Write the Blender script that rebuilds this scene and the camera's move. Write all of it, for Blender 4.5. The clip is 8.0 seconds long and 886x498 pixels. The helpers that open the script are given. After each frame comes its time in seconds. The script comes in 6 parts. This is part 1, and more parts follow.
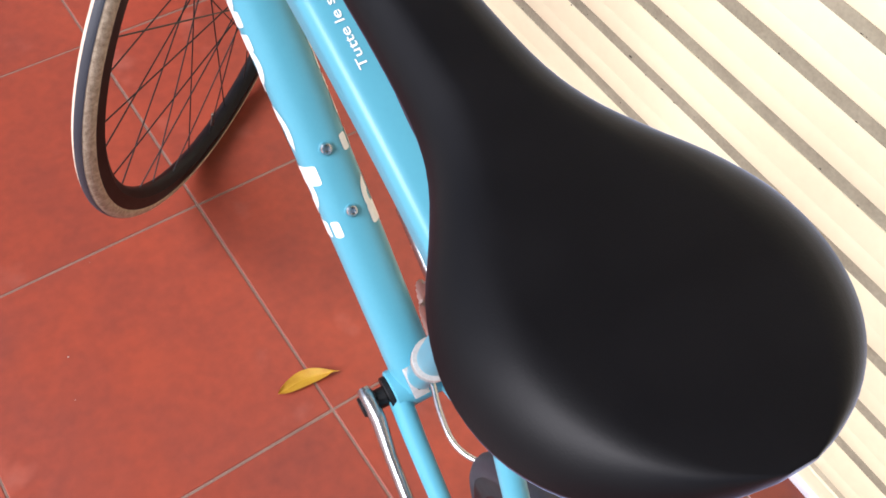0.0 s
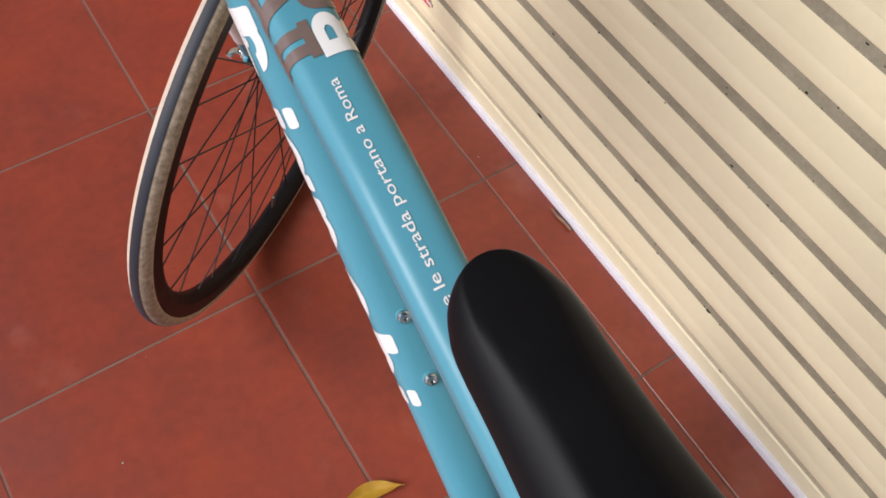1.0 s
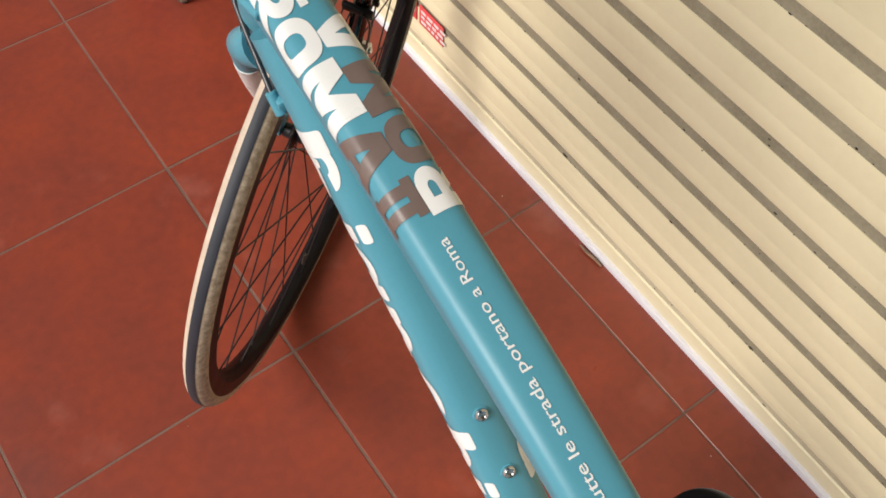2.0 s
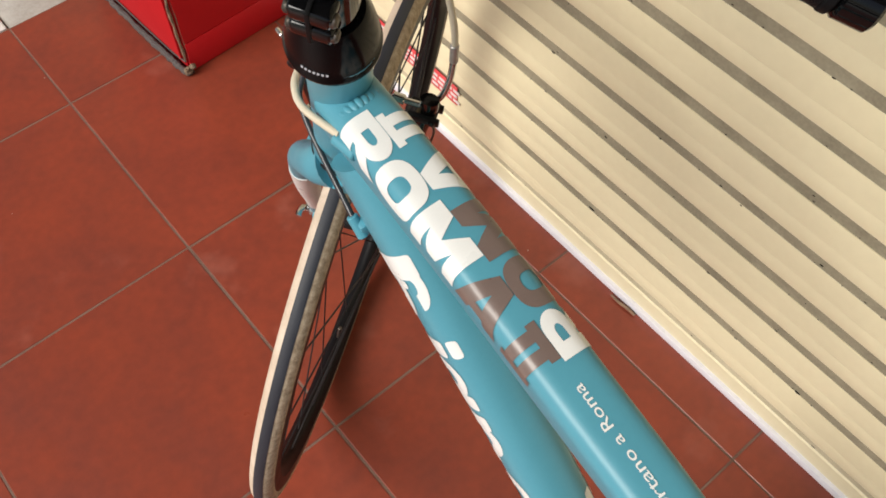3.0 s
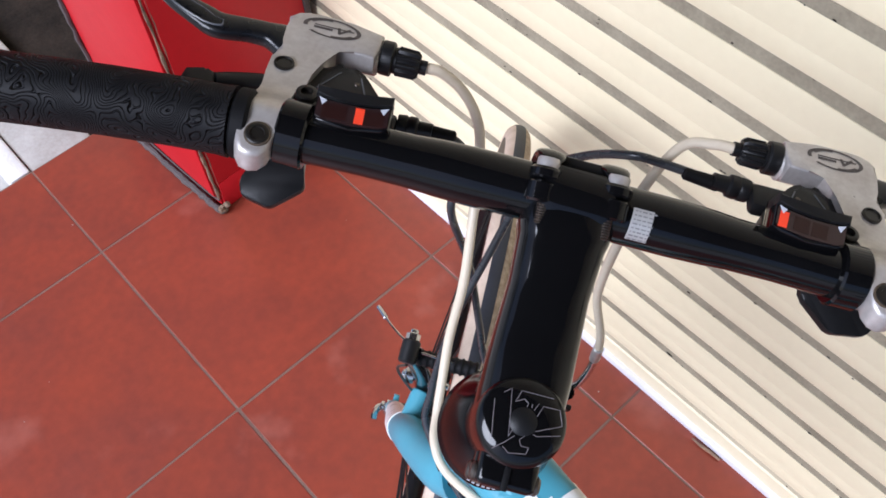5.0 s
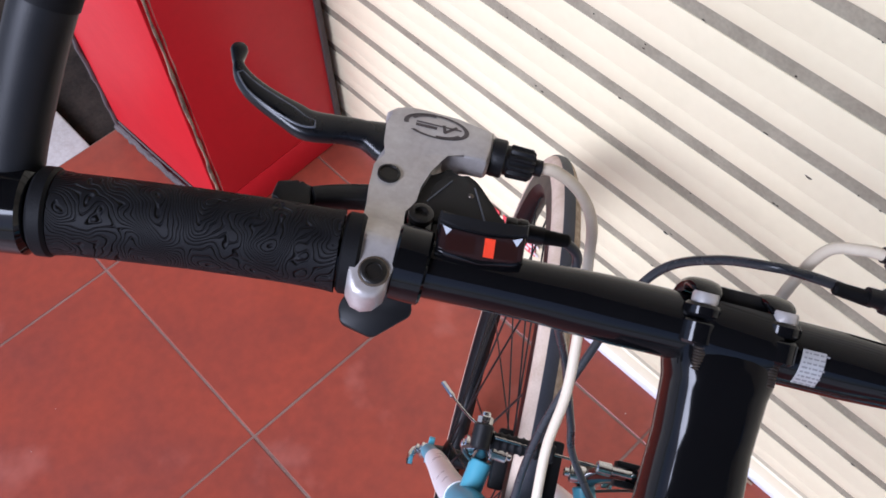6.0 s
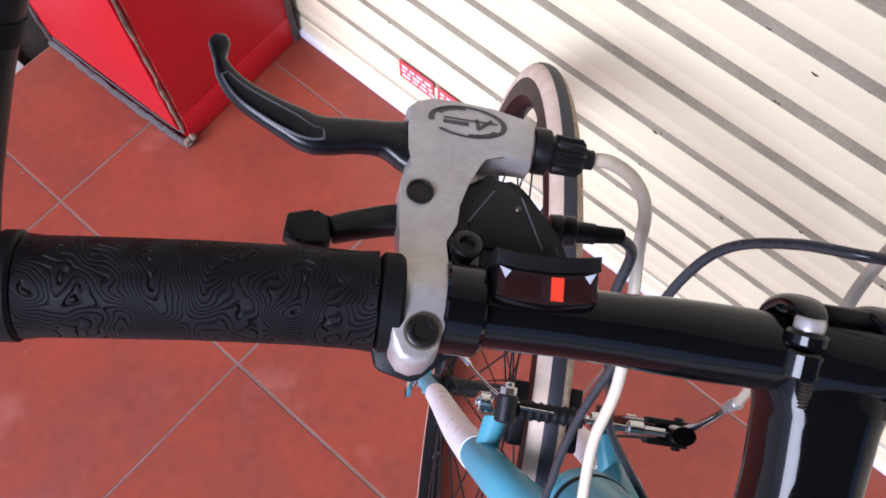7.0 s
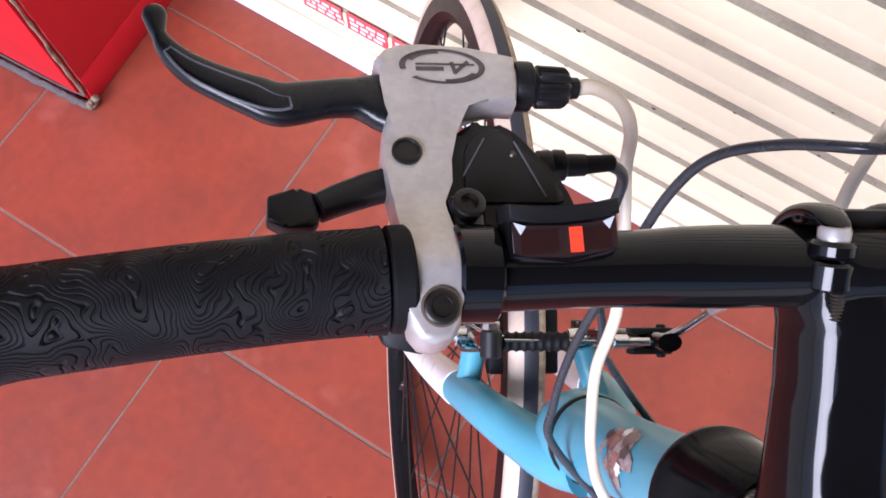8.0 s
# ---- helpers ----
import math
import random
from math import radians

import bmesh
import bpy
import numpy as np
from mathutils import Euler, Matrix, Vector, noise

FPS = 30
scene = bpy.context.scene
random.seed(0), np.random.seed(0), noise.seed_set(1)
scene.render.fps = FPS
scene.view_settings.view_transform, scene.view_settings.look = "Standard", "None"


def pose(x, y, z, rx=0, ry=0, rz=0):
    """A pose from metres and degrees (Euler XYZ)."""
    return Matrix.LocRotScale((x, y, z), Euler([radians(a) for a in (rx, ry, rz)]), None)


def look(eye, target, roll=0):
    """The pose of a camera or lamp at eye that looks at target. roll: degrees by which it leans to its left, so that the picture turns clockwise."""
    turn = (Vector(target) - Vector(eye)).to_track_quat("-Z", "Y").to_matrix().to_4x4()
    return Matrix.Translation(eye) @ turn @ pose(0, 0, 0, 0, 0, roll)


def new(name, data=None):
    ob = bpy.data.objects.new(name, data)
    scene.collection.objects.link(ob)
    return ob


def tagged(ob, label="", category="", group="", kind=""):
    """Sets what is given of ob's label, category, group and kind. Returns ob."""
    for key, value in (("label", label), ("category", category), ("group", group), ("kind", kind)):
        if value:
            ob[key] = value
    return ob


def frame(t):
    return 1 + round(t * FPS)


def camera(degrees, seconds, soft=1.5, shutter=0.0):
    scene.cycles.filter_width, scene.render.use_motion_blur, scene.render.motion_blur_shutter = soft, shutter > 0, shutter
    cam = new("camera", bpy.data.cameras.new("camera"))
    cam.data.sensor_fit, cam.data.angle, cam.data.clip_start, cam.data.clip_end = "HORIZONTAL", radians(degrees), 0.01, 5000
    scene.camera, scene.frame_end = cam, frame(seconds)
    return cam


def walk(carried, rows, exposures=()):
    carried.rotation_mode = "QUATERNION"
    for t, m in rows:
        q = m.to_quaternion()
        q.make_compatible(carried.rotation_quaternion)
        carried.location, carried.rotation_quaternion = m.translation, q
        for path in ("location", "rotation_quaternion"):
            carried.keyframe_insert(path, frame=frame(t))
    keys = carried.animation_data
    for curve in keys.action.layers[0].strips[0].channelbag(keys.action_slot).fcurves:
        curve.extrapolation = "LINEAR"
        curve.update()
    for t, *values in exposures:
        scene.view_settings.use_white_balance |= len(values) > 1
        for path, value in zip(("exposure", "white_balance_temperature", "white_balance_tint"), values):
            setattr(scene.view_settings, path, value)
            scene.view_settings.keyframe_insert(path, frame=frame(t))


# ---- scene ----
cam = camera(52.0, 8.0, soft=1.7)
PATH = [
    (0, (-0.228, -1.23, 1.166), (0.498, -0.419, -0.512), 8.4),
    (0.5, (-0.173, -1.145, 1.189), (0.535, -0.282, -0.47), 4.0),
    (1, (-0.154, -1.062, 1.176), (0.465, -0.215, -0.527), 4.4),
    (1.2, (-0.157, -1.041, 1.181), (0.442, -0.209, -0.537), 4.5),
    (2.3, (-0.179, -0.927, 1.227), (0.47, -0.125, -0.486), 1.1),
    (2.5, (-0.19, -0.907, 1.234), (0.478, -0.106, -0.473), 0.7),
    (3, (-0.19, -0.863, 1.246), (0.495, -0.053, -0.45), 0.1),
    (3.5, (-0.132, -0.816, 1.255), (0.533, 0.033, -0.43), 0.3),
    (4, (-0.102, -0.778, 1.263), (0.54, 0.104, -0.414), -1.8),
    (4.5, (-0.106, -0.714, 1.278), (0.553, 0.157, -0.397), -4.2),
    (5, (-0.117, -0.65, 1.282), (0.588, 0.193, -0.39), -3.6),
    (5.2, (-0.124, -0.626, 1.283), (0.599, 0.198, -0.39), -2.9),
    (6.3, (-0.087, -0.54, 1.266), (0.587, 0.213, -0.46), -2.4),
    (6.5, (-0.076, -0.53, 1.258), (0.555, 0.186, -0.499), -3.1),
    (7, (-0.073, -0.484, 1.253), (0.513, 0.07, -0.578), -2.4),
    (7.5, (-0.078, -0.447, 1.247), (0.498, -0.038, -0.624), -0.3),
    (8, (-0.07, -0.453, 1.238), (0.476, -0.136, -0.66), 1.5),
]
# exposure in stops, white balance in kelvin and tint
LOOK = [(0, 0.48, 5900, 16), (0.5, -0.50, 5600, 15), (1, -0.28, 6100, 15), (2.5, -0.30, 6600, 7), (3.5, -0.20, 6550, 8), (4.5, 0.02, 5650, 9), (5, 0.06, 5350, 15), (6.5, 0.09, 5150, 20), (8, 0.53, 5350, 24)]
walk(cam, [(t, look(eye, target, roll)) for t, eye, target, roll in PATH], LOOK)

# ---------------- light: an overcast sky over the open side of the yard ----------------
world = bpy.data.worlds.new("sky")
scene.world = world
world.use_nodes = True
sky = world.node_tree.nodes.new("ShaderNodeTexSky")
sky.sky_type = "NISHITA"
sky.sun_disc = False
sky.sun_elevation, sky.sun_rotation = radians(43.5), radians(-86)
sky.air_density, sky.dust_density = 1.0, 3.0
world.node_tree.nodes["Background"].inputs["Strength"].default_value = 0.12
world.node_tree.links.new(sky.outputs[0], world.node_tree.nodes["Background"].inputs["Color"])
sun = new("sun", bpy.data.lights.new("sun", "SUN"))
sun.data.energy, sun.data.angle, sun.data.color = 5.0, radians(38), (1.0, 0.97, 0.93)
sun.matrix_basis = look((-3.0, 0.2, 2.85), (0, 0, 0))
# ---------------- helpers of this scene ----------------
IDENT = Matrix.Identity(4)


def link(name, bm, material, smooth=38):
    """One mesh object from a bmesh."""
    bmesh.ops.recalc_face_normals(bm, faces=bm.faces[:])
    me = bpy.data.meshes.new(name)
    bm.to_mesh(me)
    bm.free()
    me.materials.append(material)
    for p in me.polygons:
        p.use_smooth = True
    if smooth:
        me.set_sharp_from_angle(angle=radians(smooth))
    return new(name, me)


def part(name, bm, material, parent, label="", m=IDENT, smooth=38):
    ob = link(name, bm, material, smooth)
    ob.parent = parent
    ob.matrix_basis = m
    if label:
        tagged(ob, label)
    return ob


def catmull(points, n=8):
    """A smooth line through points."""
    p = [Vector(q) for q in points]
    p = [2 * p[0] - p[1]] + p + [2 * p[-1] - p[-2]]
    out = []
    for i in range(1, len(p) - 2):
        for k in range(n):
            t = k / n
            a, b, c, d = p[i - 1], p[i], p[i + 1], p[i + 2]
            out.append(0.5 * (2 * b + (c - a) * t + (2 * a - 5 * b + 4 * c - d) * t * t + (3 * b - a - 3 * c + d) * t ** 3))
    out.append(p[-2])
    return out


def sweep(bm, path, radii, seg=14, up=None, cap=True, section=None):
    """A tube along path. radii: one number, or a list of (r, r) pairs or numbers, one per point. up: fixes the section's second axis."""
    path = [Vector(q) for q in path]
    n = len(path)
    tang = [(path[min(i + 1, n - 1)] - path[max(i - 1, 0)]).normalized() for i in range(n)]
    side = None
    rings = []
    for i in range(n):
        t = tang[i]
        if up is not None:
            v = Vector(up)
            v = (v - t * v.dot(t)).normalized()
            u = v.cross(t).normalized()
        else:
            if side is None:
                ref = Vector((0, 0, 1)) if abs(t.z) < 0.9 else Vector((1, 0, 0))
                side = t.cross(ref).normalized()
            side = (side - t * side.dot(t)).normalized()
            u, v = side, t.cross(side)
        r = radii[i] if isinstance(radii, (list, tuple)) else radii
        ru, rv = r if isinstance(r, (list, tuple)) else (r, r)
        ring = []
        for k in range(seg):
            if section:
                a, b = section(k / seg)
            else:
                a, b = math.cos(2 * math.pi * k / seg), math.sin(2 * math.pi * k / seg)
            ring.append(bm.verts.new(path[i] + u * (a * ru) + v * (b * rv)))
        rings.append(ring)
    for i in range(n - 1):
        for k in range(seg):
            bm.faces.new((rings[i][k], rings[i][(k + 1) % seg], rings[i + 1][(k + 1) % seg], rings[i + 1][k]))
    if cap:
        bm.faces.new(rings[0][::-1])
        bm.faces.new(rings[-1])
    return bm


def superell(n):
    def f(t):
        a = 2 * math.pi * t
        c, s = math.cos(a), math.sin(a)
        return math.copysign(abs(c) ** (2 / n), c), math.copysign(abs(s) ** (2 / n), s)
    return f


def lathe(bm, profile, seg=28, m=IDENT):
    """Turn (r, z) points round z."""
    rings = []
    for r, z in profile:
        if r < 1e-6:
            rings.append([bm.verts.new(m @ Vector((0, 0, z)))])
        else:
            rings.append([bm.verts.new(m @ Vector((r * math.cos(2 * math.pi * k / seg), r * math.sin(2 * math.pi * k / seg), z))) for k in range(seg)])
    for a, b in zip(rings, rings[1:]):
        for k in range(seg):
            j = (k + 1) % seg
            if len(a) == 1 and len(b) == 1:
                continue
            if len(a) == 1:
                bm.faces.new((a[0], b[k], b[j]))
            elif len(b) == 1:
                bm.faces.new((a[k], a[j], b[0]))
            else:
                bm.faces.new((a[k], a[j], b[j], b[k]))
    return bm


def cyl(bm, p, q, r, seg=18, bevel=0.0008, r2=None):
    """A closed cylinder from p to q with broken edges."""
    p, q = Vector(p), Vector(q)
    d = q - p
    m = Matrix.Translation(p) @ d.to_track_quat("Z", "Y").to_matrix().to_4x4()
    h = d.length
    r2 = r if r2 is None else r2
    b = min(bevel, r * 0.4, r2 * 0.4, h * 0.3)
    return lathe(bm, [(0, 0), (r - b, 0), (r, b), (r2, h - b), (r2 - b, h), (0, h)], seg, m)


def box(bm, lo, hi, bevel=0.001, m=IDENT, seg=2):
    lo, hi = Vector(lo), Vector(hi)
    made = bmesh.ops.create_cube(bm, size=1.0)["verts"]
    for v in made:
        v.co = Vector([lo[i] + (v.co[i] + 0.5) * (hi[i] - lo[i]) for i in range(3)])
    edges = list({e for v in made for e in v.link_edges})
    if bevel:
        got = bmesh.ops.bevel(bm, geom=edges, offset=bevel, segments=seg, affect="EDGES", profile=0.5)
        made = list({v for f in got["faces"] for v in f.verts} | {v for v in made if v.is_valid})
    for v in made:
        v.co = m @ v.co
    return bm


def prism(bm, outline, z0, z1, bevel=0.0, m=IDENT, seg=2):
    """A plate with that outline in x, y from z0 to z1."""
    low = [bm.verts.new((x, y, z0)) for x, y in outline]
    high = [bm.verts.new((x, y, z1)) for x, y in outline]
    n = len(outline)
    fs = [bm.faces.new(low[::-1]), bm.faces.new(high)]
    for i in range(n):
        fs.append(bm.faces.new((low[i], low[(i + 1) % n], high[(i + 1) % n], high[i])))
    verts = low + high
    if bevel:
        edges = [e for e in {e for f in fs[:2] for e in f.edges}]
        got = bmesh.ops.bevel(bm, geom=edges, offset=bevel, segments=seg, affect="EDGES", profile=0.5)
        verts = list({v for f in got["faces"] for v in f.verts} | {v for v in verts if v.is_valid})
    for v in verts:
        v.co = m @ v.co
    return bm


def rounded(points, r, n=4):
    """A polygon with rounded corners; r: one radius or one per corner."""
    out = []
    k = len(points)
    for i in range(k):
        p, a, b = Vector((*points[i], 0)), Vector((*points[i - 1], 0)), Vector((*points[(i + 1) % k], 0))
        rr = r[i] if isinstance(r, (list, tuple)) else r
        u, w = a - p, b - p
        d = min(rr, u.length * 0.45, w.length * 0.45)
        s, e = p + u.normalized() * d, p + w.normalized() * d
        for j in range(n + 1):
            t = j / n
            q = (1 - t) ** 2 * s + 2 * t * (1 - t) * p + t * t * e
            out.append((q.x, q.y))
    return out


def text_bm(words, size, bold=0.0):
    """Flat letters in a bmesh: x along the line, y up, from 0."""
    cu = bpy.data.curves.new("words", "FONT")
    cu.body, cu.size, cu.offset, cu.resolution_u = words, size, bold, 3
    ob = bpy.data.objects.new("words", cu)
    me = bpy.data.meshes.new_from_object(ob)
    bm = bmesh.new()
    bm.from_mesh(me)
    bpy.data.objects.remove(ob)
    bpy.data.curves.remove(cu)
    bpy.data.meshes.remove(me)
    return bm


def grid_cut(bm, axis, step):
    """Cut flat letters along one axis so that they can bend."""
    if not bm.verts:
        return bm
    lo, hi = min(v.co[axis] for v in bm.verts), max(v.co[axis] for v in bm.verts)
    n = Vector((0, 0, 0))
    n[axis] = 1
    k = lo + step
    while k < hi:
        p = Vector((0, 0, 0))
        p[axis] = k
        bmesh.ops.bisect_plane(bm, geom=bm.verts[:] + bm.edges[:] + bm.faces[:], plane_co=p, plane_no=n, dist=1e-6)
        k += step
    return bm


def join(bm, other, m=IDENT):
    """Add other, moved by m, to bm."""
    table = {v: bm.verts.new(m @ v.co) for v in other.verts}
    for f in other.faces:
        bm.faces.new([table[v] for v in f.verts])
    other.free()
    return bm


# ---------------- materials ----------------
def material(name, base, rough=0.5, metal=0.0, second=None, scale=60.0, fine=900.0, amount=0.5, bump=0.0, bump_scale=None,
             coat=0.0, coat_rough=0.1, rough_var=0.08, spec=0.5, per_piece=0.0, world=False, scuff=None):
    """A worn surface: base and second colour mixed by noise at two scales, with fine relief."""
    ma = bpy.data.materials.new(name)
    ma.use_nodes = True
    nt = ma.node_tree
    bs = nt.nodes["Principled BSDF"]
    co = nt.nodes.new("ShaderNodeTexCoord")
    src = co.outputs["Object"]
    if world:
        geo = nt.nodes.new("ShaderNodeNewGeometry")
        src = geo.outputs["Position"]

    def tex(sc, detail=4.0):
        t = nt.nodes.new("ShaderNodeTexNoise")
        t.inputs["Scale"].default_value, t.inputs["Detail"].default_value = sc, detail
        nt.links.new(src, t.inputs["Vector"])
        return t.outputs["Fac"]

    def arith(op, a, b):
        n = nt.nodes.new("ShaderNodeMath")
        n.operation = op
        for i, v in enumerate((a, b)):
            if isinstance(v, (int, float)):
                n.inputs[i].default_value = v
            else:
                nt.links.new(v, n.inputs[i])
        return n.outputs[0]

    big, small = tex(scale), tex(fine)
    ramp = nt.nodes.new("ShaderNodeMapRange")
    ramp.inputs["From Min"].default_value, ramp.inputs["From Max"].default_value = 0.35, 0.7
    nt.links.new(arith("ADD", arith("MULTIPLY", big, 0.65), arith("MULTIPLY", small, 0.35)), ramp.inputs["Value"])
    fac = arith("MULTIPLY", ramp.outputs[0], amount)
    if per_piece:
        info = nt.nodes.new("ShaderNodeObjectInfo")
        fac = arith("ADD", fac, arith("MULTIPLY", info.outputs["Random"], per_piece))
    mix = nt.nodes.new("ShaderNodeMix")
    mix.data_type = "RGBA"
    mix.clamp_factor = True
    nt.links.new(fac, mix.inputs["Factor"])
    mix.inputs["A"].default_value = (*base, 1)
    mix.inputs["B"].default_value = (*(second or [c * 0.7 for c in base]), 1)
    colour = mix.outputs["Result"]
    if scuff:
        # scattered marks: thin where a fine noise and a broad one are both high
        tint, size, share = scuff
        marks = nt.nodes.new("ShaderNodeMapRange")
        marks.inputs["From Min"].default_value, marks.inputs["From Max"].default_value = 0.66, 0.76
        nt.links.new(arith("ADD", arith("MULTIPLY", tex(size, 5.0), 0.75), arith("MULTIPLY", tex(size * 0.31, 2.0), 0.38)), marks.inputs["Value"])
        over = nt.nodes.new("ShaderNodeMix")
        over.data_type = "RGBA"
        nt.links.new(arith("MULTIPLY", marks.outputs[0], share), over.inputs["Factor"])
        nt.links.new(colour, over.inputs["A"])
        over.inputs["B"].default_value = (*tint, 1)
        colour = over.outputs["Result"]
    nt.links.new(colour, bs.inputs["Base Color"])
    rv = arith("ADD", arith("MULTIPLY", arith("SUBTRACT", big, 0.5), 2 * rough_var), rough)
    nt.links.new(rv, bs.inputs["Roughness"])
    bs.inputs["Metallic"].default_value = metal
    bs.inputs["Specular IOR Level"].default_value = spec
    bs.inputs["Coat Weight"].default_value, bs.inputs["Coat Roughness"].default_value = coat, coat_rough
    if bump:
        b = nt.nodes.new("ShaderNodeBump")
        b.inputs["Distance"].default_value = bump
        b.inputs["Strength"].default_value = 1.0
        nt.links.new(tex(bump_scale or fine, 3.0), b.inputs["Height"])
        nt.links.new(b.outputs["Normal"], bs.inputs["Normal"])
    return ma


M_TILE = material("red cement tile", (0.250, 0.048, 0.025), 0.34, second=(0.140, 0.029, 0.018), scale=7, fine=60, amount=0.85, bump=0.0005,
                  bump_scale=30, rough_var=0.16, per_piece=0.15, world=True, scuff=((0.36, 0.13, 0.095), 8.5, 0.34))
M_GROUT = material("grey grout", (0.19, 0.120, 0.092), 0.85, second=(0.11, 0.058, 0.042), scale=9, fine=400, amount=0.9, bump=0.0008, world=True)
M_SLAT = material("cream shutter paint", (0.79, 0.71, 0.485), 0.36, second=(0.67, 0.59, 0.385), scale=4, fine=90, amount=0.45, bump=0.0004, bump_scale=14,
                  per_piece=0.1, world=True)
# dark base colour carries the shade inside the grooves as well as dust
M_GROOVE = material("dusty and shaded shutter groove", (0.345, 0.308, 0.215), 0.8, second=(0.19, 0.163, 0.110), scale=17, fine=240, amount=0.9, bump=0.0006, world=True)
# tone between the slats and the other grooves, for the one above the foot
M_PALE_GROOVE = material("pale shutter groove", (0.56, 0.50, 0.35), 0.7, second=(0.36, 0.315, 0.21), scale=13, fine=200, amount=0.9, bump=0.0004, world=True)
M_WHITE_BAR = material("white bottom bar", (0.76, 0.75, 0.80), 0.45, second=(0.55, 0.53, 0.54), scale=9, fine=200, amount=0.5, world=True)
M_RED = material("red painted sheet", (0.50, 0.008, 0.014), 0.5, second=(0.40, 0.007, 0.011), scale=6, fine=90, amount=0.6, bump=0.0004, bump_scale=20, world=True, spec=0.3)
M_RUST = material("chipped rusty edge", (0.07, 0.042, 0.028), 0.8, second=(0.36, 0.25, 0.16), scale=38, fine=300, amount=0.75, bump=0.002, bump_scale=120, world=True)
M_RUBBER_TRIM = material("grey rubber edging", (0.060, 0.052, 0.050), 0.7, second=(0.095, 0.075, 0.068), scale=25, fine=200, amount=0.8, bump=0.001, world=True)
M_CONCRETE = material("grey concrete", (0.42, 0.40, 0.37), 0.9, second=(0.28, 0.26, 0.23), scale=12, fine=140, amount=0.9, bump=0.002, bump_scale=60, world=True)
M_KERB = material("white painted edge", (0.72, 0.72, 0.70), 0.8, second=(0.50, 0.50, 0.47), scale=18, fine=160, amount=0.7, bump=0.001, world=True)
M_SOIL = material("dark gutter", (0.008, 0.006, 0.0045), 0.95, second=(0.032, 0.023, 0.017), scale=16, fine=140, amount=0.9, bump=0.004, bump_scale=50, world=True, spec=0.15)
M_PLASTER = material("pale plaster", (0.70, 0.68, 0.63), 0.9, second=(0.6, 0.58, 0.53), scale=3, fine=60, amount=0.5, world=True)
M_CANOPY = material("dark canopy sheet", (0.035, 0.036, 0.038), 0.8, second=(0.022, 0.022, 0.023), scale=3, fine=50, world=True)
M_CELESTE = material("celeste frame paint", (0.085, 0.300, 0.385), 0.42, second=(0.070, 0.262, 0.345), scale=14, fine=300, amount=0.5, coat=0.30, coat_rough=0.28, spec=0.25)
M_DECAL_WHITE = material("white decal", (0.80, 0.80, 0.78), 0.3, second=(0.72, 0.72, 0.70), scale=50, amount=0.5, coat=0.15, coat_rough=0.28)
M_DECAL_BROWN = material("grey brown decal", (0.16, 0.115, 0.10), 0.3, second=(0.20, 0.15, 0.13), scale=50, amount=0.5, coat=0.15, coat_rough=0.28)
M_BLACK_GLOSS = material("gloss black paint", (0.003, 0.003, 0.0034), 0.07, second=(0.005, 0.005, 0.0055), scale=40, fine=800, amount=0.5, rough_var=0.03, spec=0.33)
M_BLACK_SATIN = material("black plastic", (0.006, 0.006, 0.0065), 0.40, second=(0.011, 0.011, 0.012), scale=60, fine=1500, amount=0.6, bump=0.00006, bump_scale=2500, spec=0.28)
M_LEVER = material("satin black lever paint", (0.005, 0.0055, 0.007), 0.3, second=(0.010, 0.010, 0.011), scale=80, fine=1200, amount=0.7, rough_var=0.12, spec=0.4)
M_RUBBER = material("black rubber", (0.0042, 0.0042, 0.0048), 0.60, second=(0.008, 0.008, 0.009), scale=70, fine=900, amount=0.6, bump=0.0001, bump_scale=1500, spec=0.16)
M_BLACK_CUP = material("black anodised cup", (0.003, 0.003, 0.0034), 0.16, second=(0.005, 0.005, 0.0055), scale=40, fine=800, amount=0.5, rough_var=0.03, spec=0.09)
M_BLACK_STEM = material("black stem paint", (0.003, 0.003, 0.0034), 0.09, second=(0.005, 0.005, 0.0055), scale=40, fine=800, amount=0.5, rough_var=0.03, spec=0.30)
M_SADDLE = material("black saddle cover", (0.0030, 0.0029, 0.0036), 0.46, second=(0.0050, 0.0048, 0.0056), scale=30, fine=700, amount=0.6, bump=0.00005, bump_scale=1100, spec=0.15, rough_var=0.06)
# blue-tinted sheen stands in for sky reflected along the saddle's flank
for n in M_SADDLE.node_tree.nodes:
    if n.type == "BSDF_PRINCIPLED":
        n.inputs["Sheen Weight"].default_value, n.inputs["Sheen Roughness"].default_value = 0.42, 0.24
        n.inputs["Sheen Tint"].default_value = (0.48, 0.62, 1.0, 1)
M_SILVER = material("worn silver paint", (0.55, 0.525, 0.50), 0.34, 0.5, second=(0.38, 0.34, 0.315), scale=85, fine=420, amount=0.85, rough_var=0.14, bump=0.00008, bump_scale=700)
M_POLISHED = material("polished aluminium", (0.40, 0.395, 0.40), 0.24, 0.9, second=(0.27, 0.26, 0.26), scale=60, fine=500, amount=0.7, rough_var=0.08)
M_CHROME = material("bright steel", (0.62, 0.62, 0.62), 0.2, 1.0, second=(0.45, 0.44, 0.43), scale=120, amount=0.6)
M_DARK_STEEL = material("dark steel", (0.09, 0.085, 0.08), 0.4, 0.9, second=(0.16, 0.12, 0.09), scale=150, amount=0.8)
M_RIM = material("black anodised rim", (0.004, 0.004, 0.005), 0.42, 0.0, second=(0.009, 0.008, 0.008), scale=35, fine=300, amount=0.8, spec=0.14)
M_CREAM_WALL = material("cream tyre sidewall", (0.62, 0.50, 0.40), 0.75, second=(0.40, 0.29, 0.20), scale=40, fine=700, amount=0.8, bump=0.0002, bump_scale=900)
